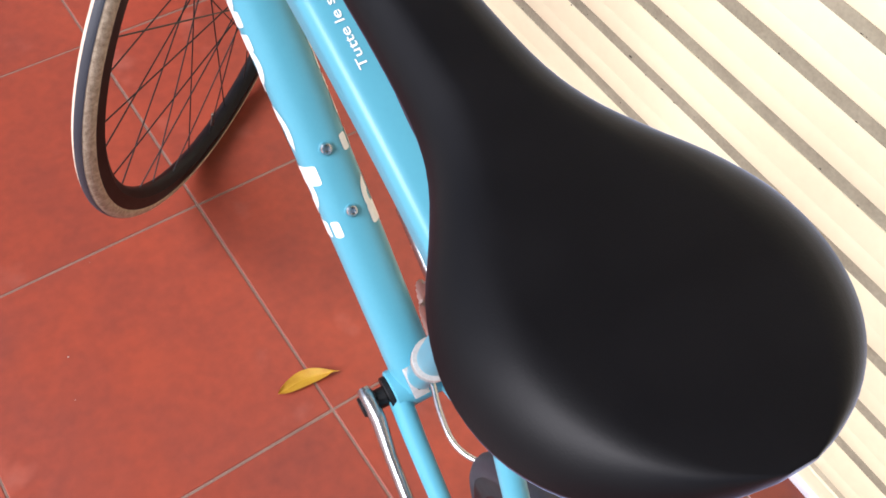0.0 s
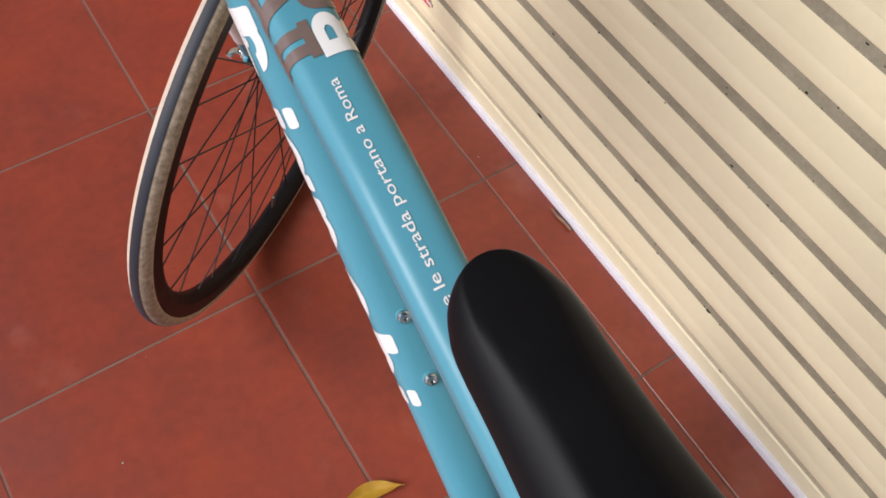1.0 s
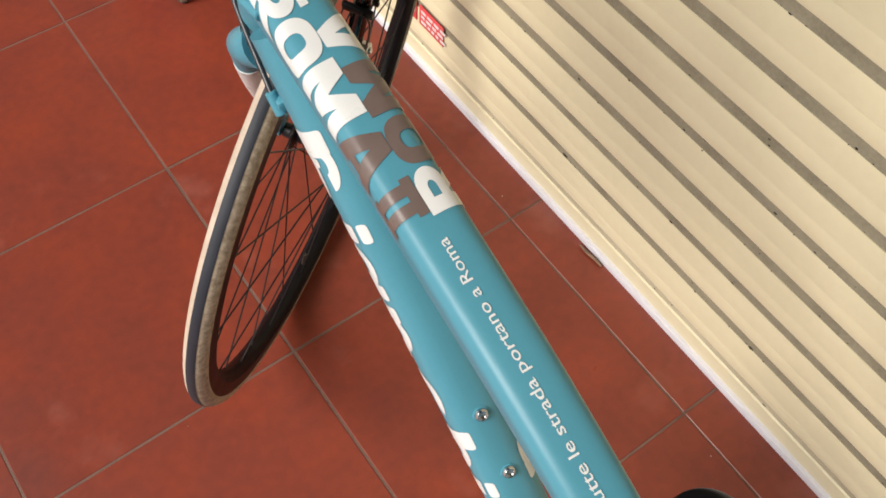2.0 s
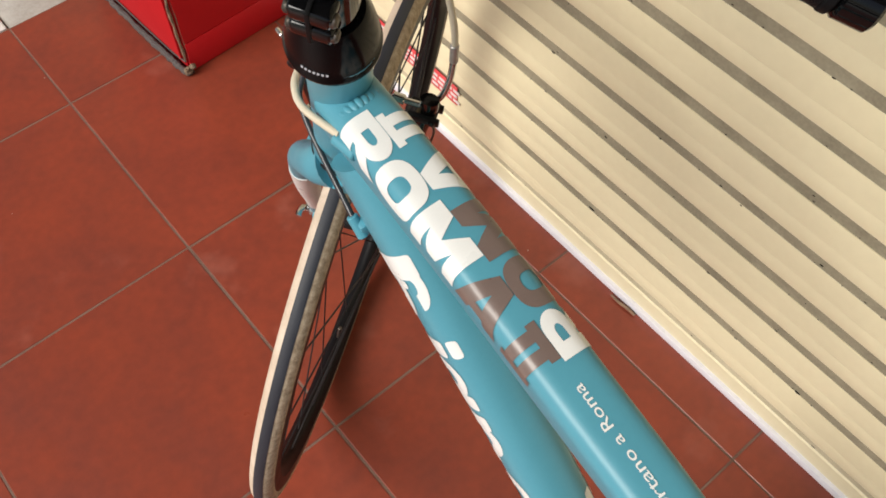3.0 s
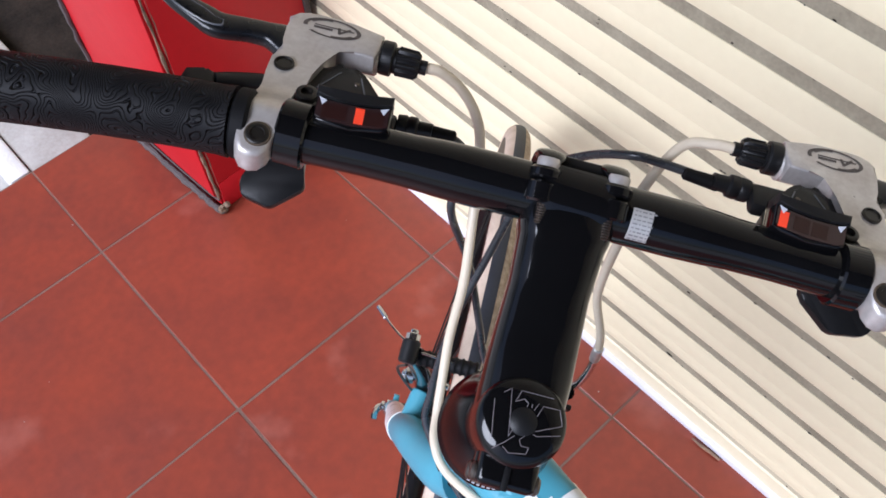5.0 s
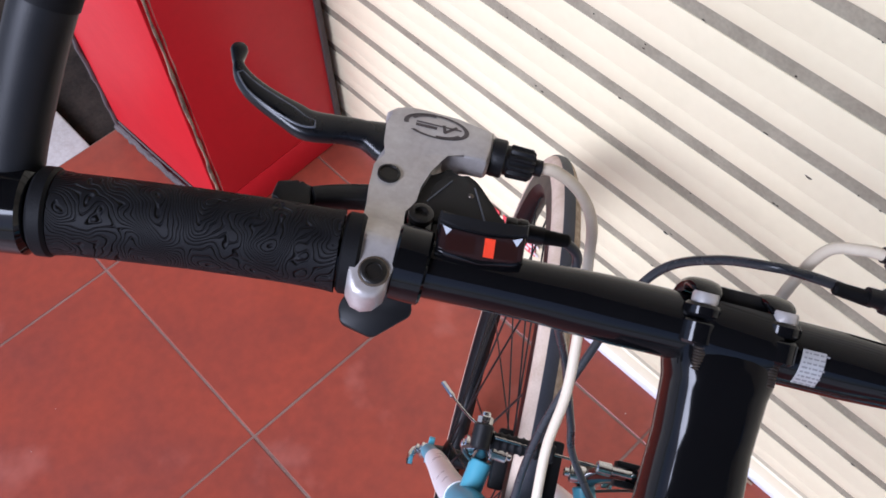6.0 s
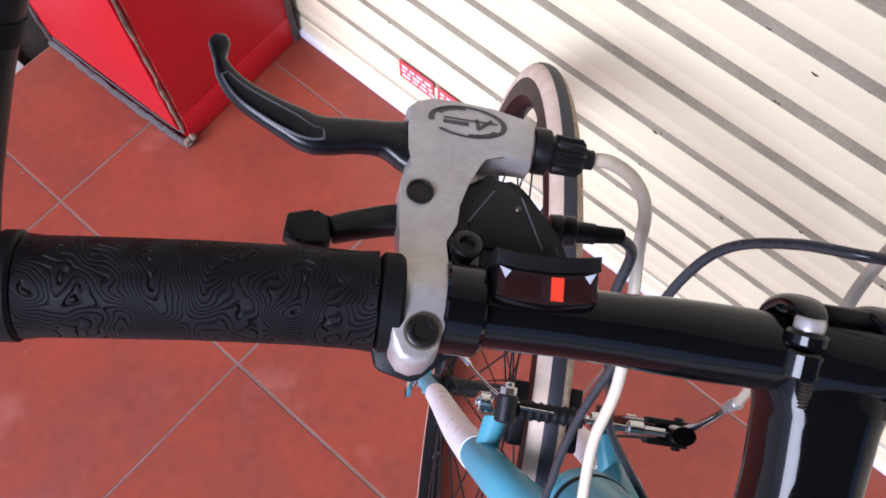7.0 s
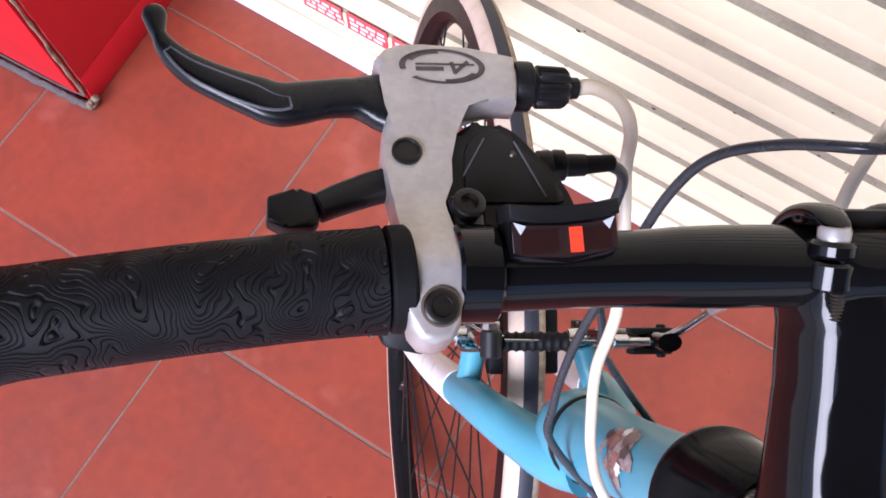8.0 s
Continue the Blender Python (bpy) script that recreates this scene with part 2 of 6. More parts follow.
M_TAN_WALL = material("tan worn tyre sidewall", (0.50, 0.40, 0.29), 0.8, second=(0.15, 0.105, 0.06), scale=170, fine=700, amount=0.85, bump=0.0003, bump_scale=700)
M_TREAD = material("worn black tread", (0.013, 0.015, 0.023), 0.6, second=(0.030, 0.032, 0.042), scale=30, fine=600, amount=0.7, bump=0.0002)
M_CREAM_CABLE = material("cream cable housing", (0.66, 0.58, 0.45), 0.38, second=(0.58, 0.48, 0.34), scale=30, fine=400, amount=0.6)
M_GREY_CABLE = material("dark grey cable housing", (0.024, 0.026, 0.031), 0.28, second=(0.045, 0.047, 0.052), scale=40, amount=0.6)
M_FOIL = material("silver sticker", (0.46, 0.45, 0.43), 0.42, 0.4, second=(0.33, 0.32, 0.31), scale=90, amount=0.6)
M_PRINT = material("grey print", (0.22, 0.21, 0.21), 0.5)
M_INK = material("dark logo print", (0.05, 0.04, 0.038), 0.45, second=(0.12, 0.10, 0.09), scale=300, amount=0.7)
M_STICKER_RED = material("red paper sticker", (0.66, 0.05, 0.06), 0.5, second=(0.72, 0.16, 0.15), scale=30, fine=300, amount=0.5)
M_STICKER_WHITE = material("white sticker print", (0.80, 0.72, 0.70), 0.5)
M_DISPLAY = material("smoked indicator window", (0.020, 0.012, 0.012), 0.12, second=(0.035, 0.014, 0.013), scale=80, amount=0.6, coat=0.5, coat_rough=0.04)
M_MARK = material("orange red indicator", (0.85, 0.06, 0.018), 0.35)
M_PALE = material("pale grey mark", (0.55, 0.57, 0.62), 0.4)
M_RIMLINE = material("worn grey edge", (0.10, 0.105, 0.12), 0.35)
M_CAPLINE = material("thin grey engraving", (0.20, 0.175, 0.185), 0.4)
M_LEAF = material("yellow dry leaf", (0.62, 0.40, 0.035), 0.55, second=(0.50, 0.25, 0.02), scale=60, fine=500, amount=0.7, bump=0.0004, bump_scale=300)
M_WOOD = material("weathered splinter", (0.30, 0.19, 0.11), 0.8, second=(0.08, 0.05, 0.04), scale=60, fine=600, amount=0.9)
M_BADGE = material("brown grey badge print", (0.20, 0.11, 0.095), 0.4, second=(0.45, 0.40, 0.38), scale=260, fine=500, amount=1.0)
M_BADGE_ROSE = material("faded rose print", (0.34, 0.17, 0.14), 0.4, second=(0.22, 0.10, 0.085), scale=260, fine=500, amount=0.9)
M_DARK_BOLT = material("blackened bolt", (0.006, 0.0055, 0.005), 0.35, 0.1, second=(0.018, 0.014, 0.010), scale=300, amount=0.6)
M_BRASS = material("tarnished bolt", (0.10, 0.07, 0.04), 0.6, 0.3, second=(0.07, 0.06, 0.05), scale=300, amount=0.8)
# ---------------- floor, shutter, ground ----------------
WALL_X = 0.475          # face of the roller shutter
EDGE_Y = 0.645          # where the tiled floor ends


def floor_and_ground():
    bm = bmesh.new()
    box(bm, (-2.4, -3.2, -0.12), (0.62, EDGE_Y, -0.0009), 0.0005)
    base = tagged(link("floor", bm, M_GROUT), "red cement floor tiles with pale grey grout joints", "floor", kind="structure")
    xs = [-2.4 + 0.4 * k for k in range(8)] + [WALL_X + 0.02]
    ys = [-3.2 + 0.4 * k for k in range(10)] + [EDGE_Y]
    meshes = {}
    rnd = random.Random(4)
    for x0, x1 in zip(xs, xs[1:]):
        for y0, y1 in zip(ys, ys[1:]):
            w, h = round(x1 - x0, 4), round(y1 - y0, 4)
            if (w, h) not in meshes:
                bm = bmesh.new()
                g = 0.0015
                box(bm, (g, g, -0.006), (w - g, h - g, 0.0), 0.0012, seg=1)
                bmesh.ops.recalc_face_normals(bm, faces=bm.faces[:])
                me = bpy.data.meshes.new("tile")
                bm.to_mesh(me)
                bm.free()
                me.materials.append(M_TILE)
                meshes[w, h] = me
            ob = new("tile", meshes[w, h])
            ob.parent = base
            ob.matrix_basis = pose(x0, y0, rnd.uniform(-0.0003, 0.0003), rnd.uniform(-0.03, 0.03), rnd.uniform(-0.03, 0.03), rnd.uniform(-0.1, 0.1))
    # ground sheet to the horizon, a little below the tiles
    bm = bmesh.new()
    box(bm, (-400, -400, -0.6), (400, 400, -0.05), 0)
    tagged(link("ground", bm, M_CONCRETE), "grey weathered concrete ground beyond the tiled floor", "ground", kind="structure")
    bm = bmesh.new()
    box(bm, (0.0, EDGE_Y + 0.003, -0.10), (0.125, 6.0, -0.006), 0.006)
    tagged(link("pavement", bm, M_CONCRETE), "rough grey concrete strip at the floor's end", "pavement", kind="structure")
    bm = bmesh.new()
    box(bm, (-0.042, EDGE_Y + 0.003, -0.10), (-0.002, 6.0, 0.0), 0.005)
    tagged(link("kerb", bm, M_KERB), "narrow white painted kerb beside grey concrete", "kerb", kind="structure")
    bm = bmesh.new()
    box(bm, (0.128, EDGE_Y + 0.003, -0.12), (0.62, 6.0, -0.035), 0.006)
    tagged(link("gutter", bm, M_SOIL), "dark dirty gutter beside the red cabinet", "gutter", kind="structure")


def shutter():
    bm = bmesh.new()
    box(bm, (WALL_X + 0.010, -3.2, 0.0), (WALL_X + 0.16, 3.0, 2.75), 0)
    wall = tagged(link("wall_east", bm, M_PLASTER), "cream roller shutter of horizontal steel slats, closed", "shutter", kind="structure")
    # white bar along the floor
    bm = bmesh.new()
    box(bm, (WALL_X - 0.010, -3.2, 0.0), (WALL_X + 0.011, 3.0, 0.016), 0.002)
    part("bottom_bar", bm, M_WHITE_BAR, wall, "white bottom bar on the floor")
    # lowest slat: flat foot below a shallow groove
    def strip(profile, mat, name, label=""):
        bm = bmesh.new()
        a = [bm.verts.new((x, -3.2, z)) for x, z in profile]
        b = [bm.verts.new((x, 3.0, z)) for x, z in profile]
        for i in range(len(profile)):
            j = (i + 1) % len(profile)
            bm.faces.new((a[i], a[j], b[j], b[i]))
        bm.faces.new(a)
        bm.faces.new(b[::-1])
        return part(name, bm, mat, wall, label, smooth=25)

    X = WALL_X
    back = X + 0.0105
    strip([(back, 0.0145), (X - 0.003, 0.0145), (X - 0.004, 0.018), (X - 0.002, 0.0440), (X + 0.0006, 0.0455), (back, 0.0455)], M_SLAT, "foot_slat")
    strip([(back, 0.0450), (X + 0.0008, 0.0450), (X + 0.0012, 0.0605), (back, 0.0605)], M_PALE_GROOVE, "groove", "shallow paler groove above the foot")
    z0 = 0.0590
    pitch = 0.0795
    rnd = random.Random(9)
    while z0 < 2.62:
        z1 = 0.134 + pitch * round((z0 - 0.0590) / pitch) - 0.0080
        h = z1 - z0
        dx = rnd.uniform(-0.0006, 0.0006)
        # lip, light slope, fold line, flat face, turned-in top edge
        strip([(back, z0), (X + 0.0002 + dx, z0), (X - 0.0010 + dx, z0 + 0.0012), (X - 0.0014 + dx, z0 + 0.004), (X - 0.0009 + dx, z0 + 0.0245),
               (X - 0.0006 + dx, z0 + 0.0253), (X - 0.0011 + dx, z0 + 0.0259), (X - 0.0007 + dx, z1 - 0.003), (X + 0.0004 + dx, z1), (back, z1)], M_SLAT, "slat")
        # groove strip, coloured darker for the shade below the next lip, and for dust
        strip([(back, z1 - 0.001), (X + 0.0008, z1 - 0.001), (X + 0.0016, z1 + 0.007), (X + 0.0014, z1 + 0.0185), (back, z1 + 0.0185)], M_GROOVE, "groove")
        z0 = z1 + 0.0175
    # the roof over this side of the yard and the far edge of the shutter
    bm = bmesh.new()
    box(bm, (-1.5, -7.0, 2.75), (WALL_X + 0.16, 7.0, 2.9), 0.004)
    tagged(link("ceiling", bm, M_CANOPY), "dark sheet canopy over the shop front", "ceiling", kind="structure")

    # dirt that clings to the lower edges of the grooves
    bm = bmesh.new()
    for k in range(420):
        zc = 0.134 + pitch * rnd.randint(-1, 9) - 0.0080 + rnd.choice((0.0, 0.0008, 0.0016, 0.003, 0.0165, rnd.uniform(0, 0.016), rnd.uniform(-0.03, 0.05)))
        r = rnd.uniform(0.0004, 0.0011) * (2.4 if k % 19 == 0 else 1)
        long = rnd.uniform(0.8, 3.2)
        made = bmesh.ops.create_icosphere(bm, subdivisions=1, radius=r, matrix=Matrix.Translation((X + 0.0006, rnd.uniform(-1.6, 0.35), zc)))["verts"]
        c = sum((v.co for v in made), Vector()) / len(made)
        for v in made:
            v.co = c + Vector(((v.co.x - c.x) * 0.7, (v.co.y - c.y) * long * rnd.uniform(0.7, 1.3), (v.co.z - c.z) * rnd.uniform(0.6, 1.2)))
    part("dirt_specks", bm, M_SOIL, wall)


def sticker():
    """A long red paper strip with unreadable print, glued low on the shutter."""
    root = new("shutter_sticker")
    tagged(root, "long red paper sticker with white print on the shutter", "sticker")
    root.matrix_basis = Matrix.Translation((WALL_X - 0.0025, 0.0, 0.118))
    rnd = random.Random(3)
    for k in range(3):
        y0 = 0.105 - 0.076 * k
        bm = bmesh.new()
        box(bm, (-0.0009, y0 - 0.068, -0.021), (0.0006, y0, 0.021), 0.0003, m=pose(0, 0, 0, rnd.uniform(-0.8, 0.8), 0, 0))
        sh = part("paper", bm, M_STICKER_RED, root)
        for r in range(3):
            y = y0 - 0.006
            z = 0.010 - 0.011 * r
            while y > y0 - 0.06:
                w = rnd.uniform(0.006, 0.016)
                bm = bmesh.new()
                box(bm, (-0.0014, y - w, z - 0.003), (-0.0008, y, z + 0.003), 0)
                part("print_bar", bm, M_STICKER_WHITE, sh)
                y -= w + 0.004


def red_cabinet():
    """Tall red sheet-metal box standing against the shutter; its front and side meet in a chipped edge."""
    root = new("red_cabinet")
    tagged(root, "tall red painted sheet-metal cabinet with chipped rusty edges", "cabinet")
    root.matrix_basis = pose(0.200, 0.325, 0, 0, 0, 2.7)
    W, D, Hh = 0.255, 0.312, 1.25
    bm = bmesh.new()
    box(bm, (0.006, 0.004, 0.004), (W, D, Hh), 0.003)
    body = part("body", bm, M_RED, root)
    # front panel with a fold line low down
    bm = bmesh.new()
    box(bm, (0.010, -0.0022, 0.002), (W + 0.002, 0.006, 0.0668), 0.0006)
    part("kick_panel", bm, M_RED, root)
    bm = bmesh.new()
    box(bm, (0.010, -0.002, 0.0675), (W + 0.002, 0.006, Hh), 0.0015)
    part("front_panel", bm, M_RED, root)
    bm = bmesh.new()
    box(bm, (0.0005, 0.012, 0.028), (0.008, D, Hh), 0.0015)
    part("side_panel", bm, M_RED, root)
    # chipped vertical edge
    rnd = random.Random(11)
    bm = bmesh.new()
    path = [(0.004 + rnd.uniform(-0.0012, 0.0012), 0.002 + rnd.uniform(-0.0012, 0.0012), z) for z in np.linspace(0.03, Hh, 60)]
    sweep(bm, path, [0.0026 + rnd.uniform(-0.0010, 0.0012) for _ in path], 8)
    part("edge_strip", bm, M_RUST, root, "chipped rusty corner strip")
    bm = bmesh.new()
    path = [(0.011, -0.0005 + rnd.uniform(-0.0006, 0.0006), z) for z in np.linspace(0.03, Hh, 50)]
    sweep(bm, path, 0.0012, 6)
    part("edge_seam", bm, M_RUST, root)
    # rubber edging along the foot of the side, lifted a little towards the corner
    bm = bmesh.new()
    path = [p + Vector((rnd.uniform(-0.0012, 0.0012), 0, rnd.uniform(-0.001, 0.001))) for p in catmull([(-0.003, D + 0.004, 0.009), (-0.005, 0.22, 0.008), (-0.006, 0.12, 0.008), (-0.005, 0.04, 0.008), (-0.003, -0.002, 0.009), (0.006, -0.005, 0.009)], 12)]
    sweep(bm, path, [(0.0062 + rnd.uniform(-0.0013, 0.0013), 0.0075 + rnd.uniform(-0.001, 0.001)) for _ in path], 9, up=(0, 0, 1))
    part("rubber_edging", bm, M_RUBBER_TRIM, root, "frayed grey rubber edging")
    bm = bmesh.new()
    path = catmull([(0.0, D - 0.004, 0.024), (-0.001, 0.2, 0.023), (0.0, 0.05, 0.025), (0.003, 0.0, 0.028)], 6)
    sweep(bm, path, 0.0016, 6)
    part("edging_lip", bm, M_RUBBER_TRIM, root)
    bm = bmesh.new()
    path = [(-0.002 + rnd.uniform(-0.002, 0.002), D + 0.002 + rnd.uniform(-0.001, 0.001), z) for z in np.linspace(0.012, Hh, 70)]
    sweep(bm, path, [0.0050 + rnd.uniform(-0.0016, 0.0016) for _ in path], 8)
    part("rear_edge_strip", bm, M_RUBBER_TRIM, root, "frayed dark strip on the rear edge")
    bm = bmesh.new()
    for k in range(7):
        p = Vector((0.001 + rnd.uniform(-0.006, 0.008), -0.006 + rnd.uniform(-0.006, 0.004), 0.008 + rnd.uniform(0, 0.03)))
        made = bmesh.ops.create_icosphere(bm, subdivisions=2, radius=rnd.uniform(0.003, 0.0065), matrix=Matrix.Translation(p))["verts"]
        for v in made:
            v.co += Vector([rnd.uniform(-1, 1) * 0.0012 for _ in range(3)])
    part("torn_corner", bm, M_RUST, root, "torn corner of the edging")
    bm = bmesh.new()
    box(bm, (W - 0.004, -0.006, 0.0), (W + 0.008, 0.02, Hh), 0.003)
    part("wall_strip", bm, M_RUBBER_TRIM, root, "dark strip against the shutter")


def leaf():
    """A fallen yellow leaf, slightly curled."""
    bm = bmesh.new()
    n, L = 18, 0.082
    rows = []
    for i in range(n + 1):
        t = i / n
        w = 0.0125 * (math.sin(math.pi * min(t * 1.03, 1.0)) ** 0.75) * (1.0 - 0.15 * t) + 0.0006
        bend = 0.010 * math.sin(t * 3.0) - 0.004
        z = 0.003 + 0.006 * (t - 0.45) ** 2 * 4
        rows.append([bm.verts.new((L * (t - 0.5), bend + s * w, z + 0.004 * abs(s) ** 1.5 + 0.0008 * math.sin(9 * t + 2 * s))) for s in (-1, -0.6, -0.2, 0, 0.2, 0.6, 1)])
    for a, b in zip(rows, rows[1:]):
        for k in range(6):
            bm.faces.new((a[k], a[k + 1], b[k + 1], b[k]))
    geom = bmesh.ops.solidify(bm, geom=bm.faces[:], thickness=0.0006)
    root = new("fallen_leaf")
    tagged(root, "fallen yellow leaf curled on the red tiles", "leaf")
    root.matrix_basis = pose(-0.010, -0.748, 0.0, 0, 0, -10)
    blade = part("blade", bm, M_LEAF, root, smooth=60)
    bm = bmesh.new()
    sweep(bm, [(L * (t - 0.5), 0.010 * math.sin(t * 3.0) - 0.004, 0.0042 + 0.006 * (t - 0.45) ** 2 * 4) for t in np.linspace(0, 1.06, 14)], [0.0007 - 0.00003 * k for k in range(14)], 6)
    part("midrib", bm, M_LEAF, root)


def splinter():
    bm = bmesh.new()
    sweep(bm, [(0, -0.022, 0.004), (0.0008, -0.008, 0.0045), (-0.0005, 0.01, 0.004), (0, 0.026, 0.005)], [(0.0018, 0.0022), (0.0026, 0.0026), (0.0024, 0.0022), (0.0012, 0.0014)], 7)
    tagged(link("wood_splinter", bm, M_WOOD), "small splinter of wood lying by the shutter", "litter").matrix_basis = pose(0.459, -0.53, 0, 0, 0, 3)
    rnd = random.Random(21)
    for k in range(9):
        bm = bmesh.new()
        r = rnd.uniform(0.0006, 0.0013)
        made = bmesh.ops.create_icosphere(bm, subdivisions=1, radius=r)["verts"]
        for v in made:
            v.co = Vector((v.co.x * rnd.uniform(0.7, 1.4), v.co.y, v.co.z * 0.7)) + Vector((0, 0, r * 0.6))
        tagged(link("grit", bm, M_CONCRETE), "tiny dusty crumb on the red tiles", "grit", group="crumbs on the floor").matrix_basis = pose(
            rnd.uniform(-0.3, 0.42), rnd.uniform(-0.9, 0.5), 0)


floor_and_ground()
shutter()
sticker()
red_cabinet()
leaf()
splinter()
# ---------------- the bicycle ----------------
# frame axes: x to its right, y ahead, z up; it leans to its left on its stand side and is turned a little to the shutter
CAP = Vector((-0.0113, -0.5640, 0.9550))
BIKE = Matrix.Translation(CAP) @ pose(0, 0, 0, 0, 0, -6.3) @ pose(0, 0, 0, 0, -7.5, 0) @ Matrix.Scale(1.04, 4) @ Matrix.Translation((0, 0, -0.958))
# steering axes: x along the bar to the right, y ahead of the stem, z up the steerer; origin at the top cap
SA = Vector((-0.1649, -0.3259, 0.9309)).normalized()
SB = Vector((0.5597, -0.8081, -0.1838))
SB = (SB - SA * SA.dot(SB)).normalized()
SF = SA.cross(SB)
STEER = Matrix.Translation(CAP) @ Matrix((SB, SF, SA)).transposed().to_4x4()
ST = BIKE.inverted() @ STEER      # from the steering axes to the frame's
TS = ST.inverted()
# the bar and all that it carries: raised a little above the cap
BG = Matrix.Translation((0.0006, 0.0924, -0.0067)) @ pose(0, 0, 0, 2.4, 0.6, 0.8) @ Matrix.Scale(0.967, 4) @ Matrix.Translation((0, -0.0935, 0.016))
STB = ST @ BG
# the head tube, fork and front wheel stand a little steeper than the stem
STL = ST @ Matrix.Translation((0.003, 0, -0.05)) @ pose(0, 0, 0, -3.0, -2.0, 0) @ Matrix.Translation((0, 0, 0.05))

bicycle = new("bicycle")
tagged(bicycle, "celeste blue flat-bar bicycle with white lettering leaning beside the shutter", "bicycle")
bicycle.matrix_basis = BIKE

BB = Vector((0, -0.338, 0.306))
SEAT_TOP = Vector((0, -0.497, 0.815))
REAR = Vector((0, -0.785, 0.3568))

# --- top tube, with a map from (metres back from the head, metres round to the right) to its surface
TT_TOP = catmull([(0, 0.035, 0.836), (0, -0.02, 0.838), (0, -0.10, 0.834), (0, -0.19, 0.822), (0, -0.26, 0.812), (0, -0.33, 0.792), (0, -0.40, 0.764), (0, -0.47, 0.728)], 8)


def tt_half(y):
    """Half width and half height of the top tube."""
    t = min(max((0.03 - y) / 0.5, 0), 1)
    return 0.0208 - 0.0045 * t, 0.0225 - 0.006 * t


TT_MID = [p - Vector((0, 0, tt_half(p.y)[1])) for p in TT_TOP]
TT_N = 3.8


def tube_map(mid, half, n, up):
    """The place on a tube of superelliptic section: a metres along, s metres round from the top (to the right is plus)."""
    lens = [0.0]
    for p, q in zip(mid, mid[1:]):
        lens.append(lens[-1] + (q - p).length)
    sec = superell(n)
    unit = [sec(0.25 - 0.75 * k / 96) for k in range(97)]

    def at(a, s, off=0.0005):
        a = min(max(a, 0.0), lens[-1] - 1e-6)
        i = max(k for k in range(len(lens) - 1) if lens[k] <= a)
        f = (a - lens[i]) / (lens[i + 1] - lens[i])
        p = mid[i].lerp(mid[i + 1], f)
        t = (mid[min(i + 1, len(mid) - 1)] - mid[i]).normalized()
        v = Vector(up)
        v = (v - t * v.dot(t)).normalized()
        u = Vector((1, 0, 0))
        hw, hh = half(p)
        sign, want, run = (1 if s >= 0 else -1), abs(s), 0.0
        prev = (unit[0][0] * hw, unit[0][1] * hh)
        place, nor = prev, (0, 1)
        for c in unit[1:]:
            cur = (c[0] * hw, c[1] * hh)
            d = math.hypot(cur[0] - prev[0], cur[1] - prev[1])
            if run + d >= want:
                g = (want - run) / max(d, 1e-9)
                place = (prev[0] + g * (cur[0] - prev[0]), prev[1] + g * (cur[1] - prev[1]))
                nor = (-(cur[1] - prev[1]), cur[0] - prev[0])
                l = math.hypot(*nor)
                nor = (nor[0] / l, nor[1] / l)
                break
            run += d
            prev = cur
        x, z = place
        return p + u * (sign * (abs(x) + abs(nor[0]) * off)) + v * (z + (nor[1] if nor[1] > -1 else 0) * off)
    return at


tt_at = tube_map(TT_MID, lambda p: tt_half(p.y), TT_N, (0, 0, 1))
bm = bmesh.new()
sweep(bm, TT_MID, [tt_half(p.y) for p in TT_MID], 40, up=(0, 0, 1), section=superell(TT_N))
top_tube = part("top_tube", bm, M_CELESTE, bicycle, smooth=60)


def tt_len(y):
    """Metres along the top tube at frame place y."""
    run = 0.0
    for p, q in zip(TT_MID, TT_MID[1:]):
        if q.y <= y:
            return run + (p.y - y) / (p.y - q.y) * (q - p).length
        run += (q - p).length
    return run


def decal(name, flat, at, mat, parent, label="", off=0.0005):
    """Bend flat letters (x: metres along, y: metres round) on to a tube."""
    grid_cut(flat, 1, 0.0025)
    grid_cut(flat, 0, 0.012)
    for v in flat.verts:
        v.co = at(v.co.x, v.co.y, off)
    return part(name, flat, mat, parent, label, smooth=60)


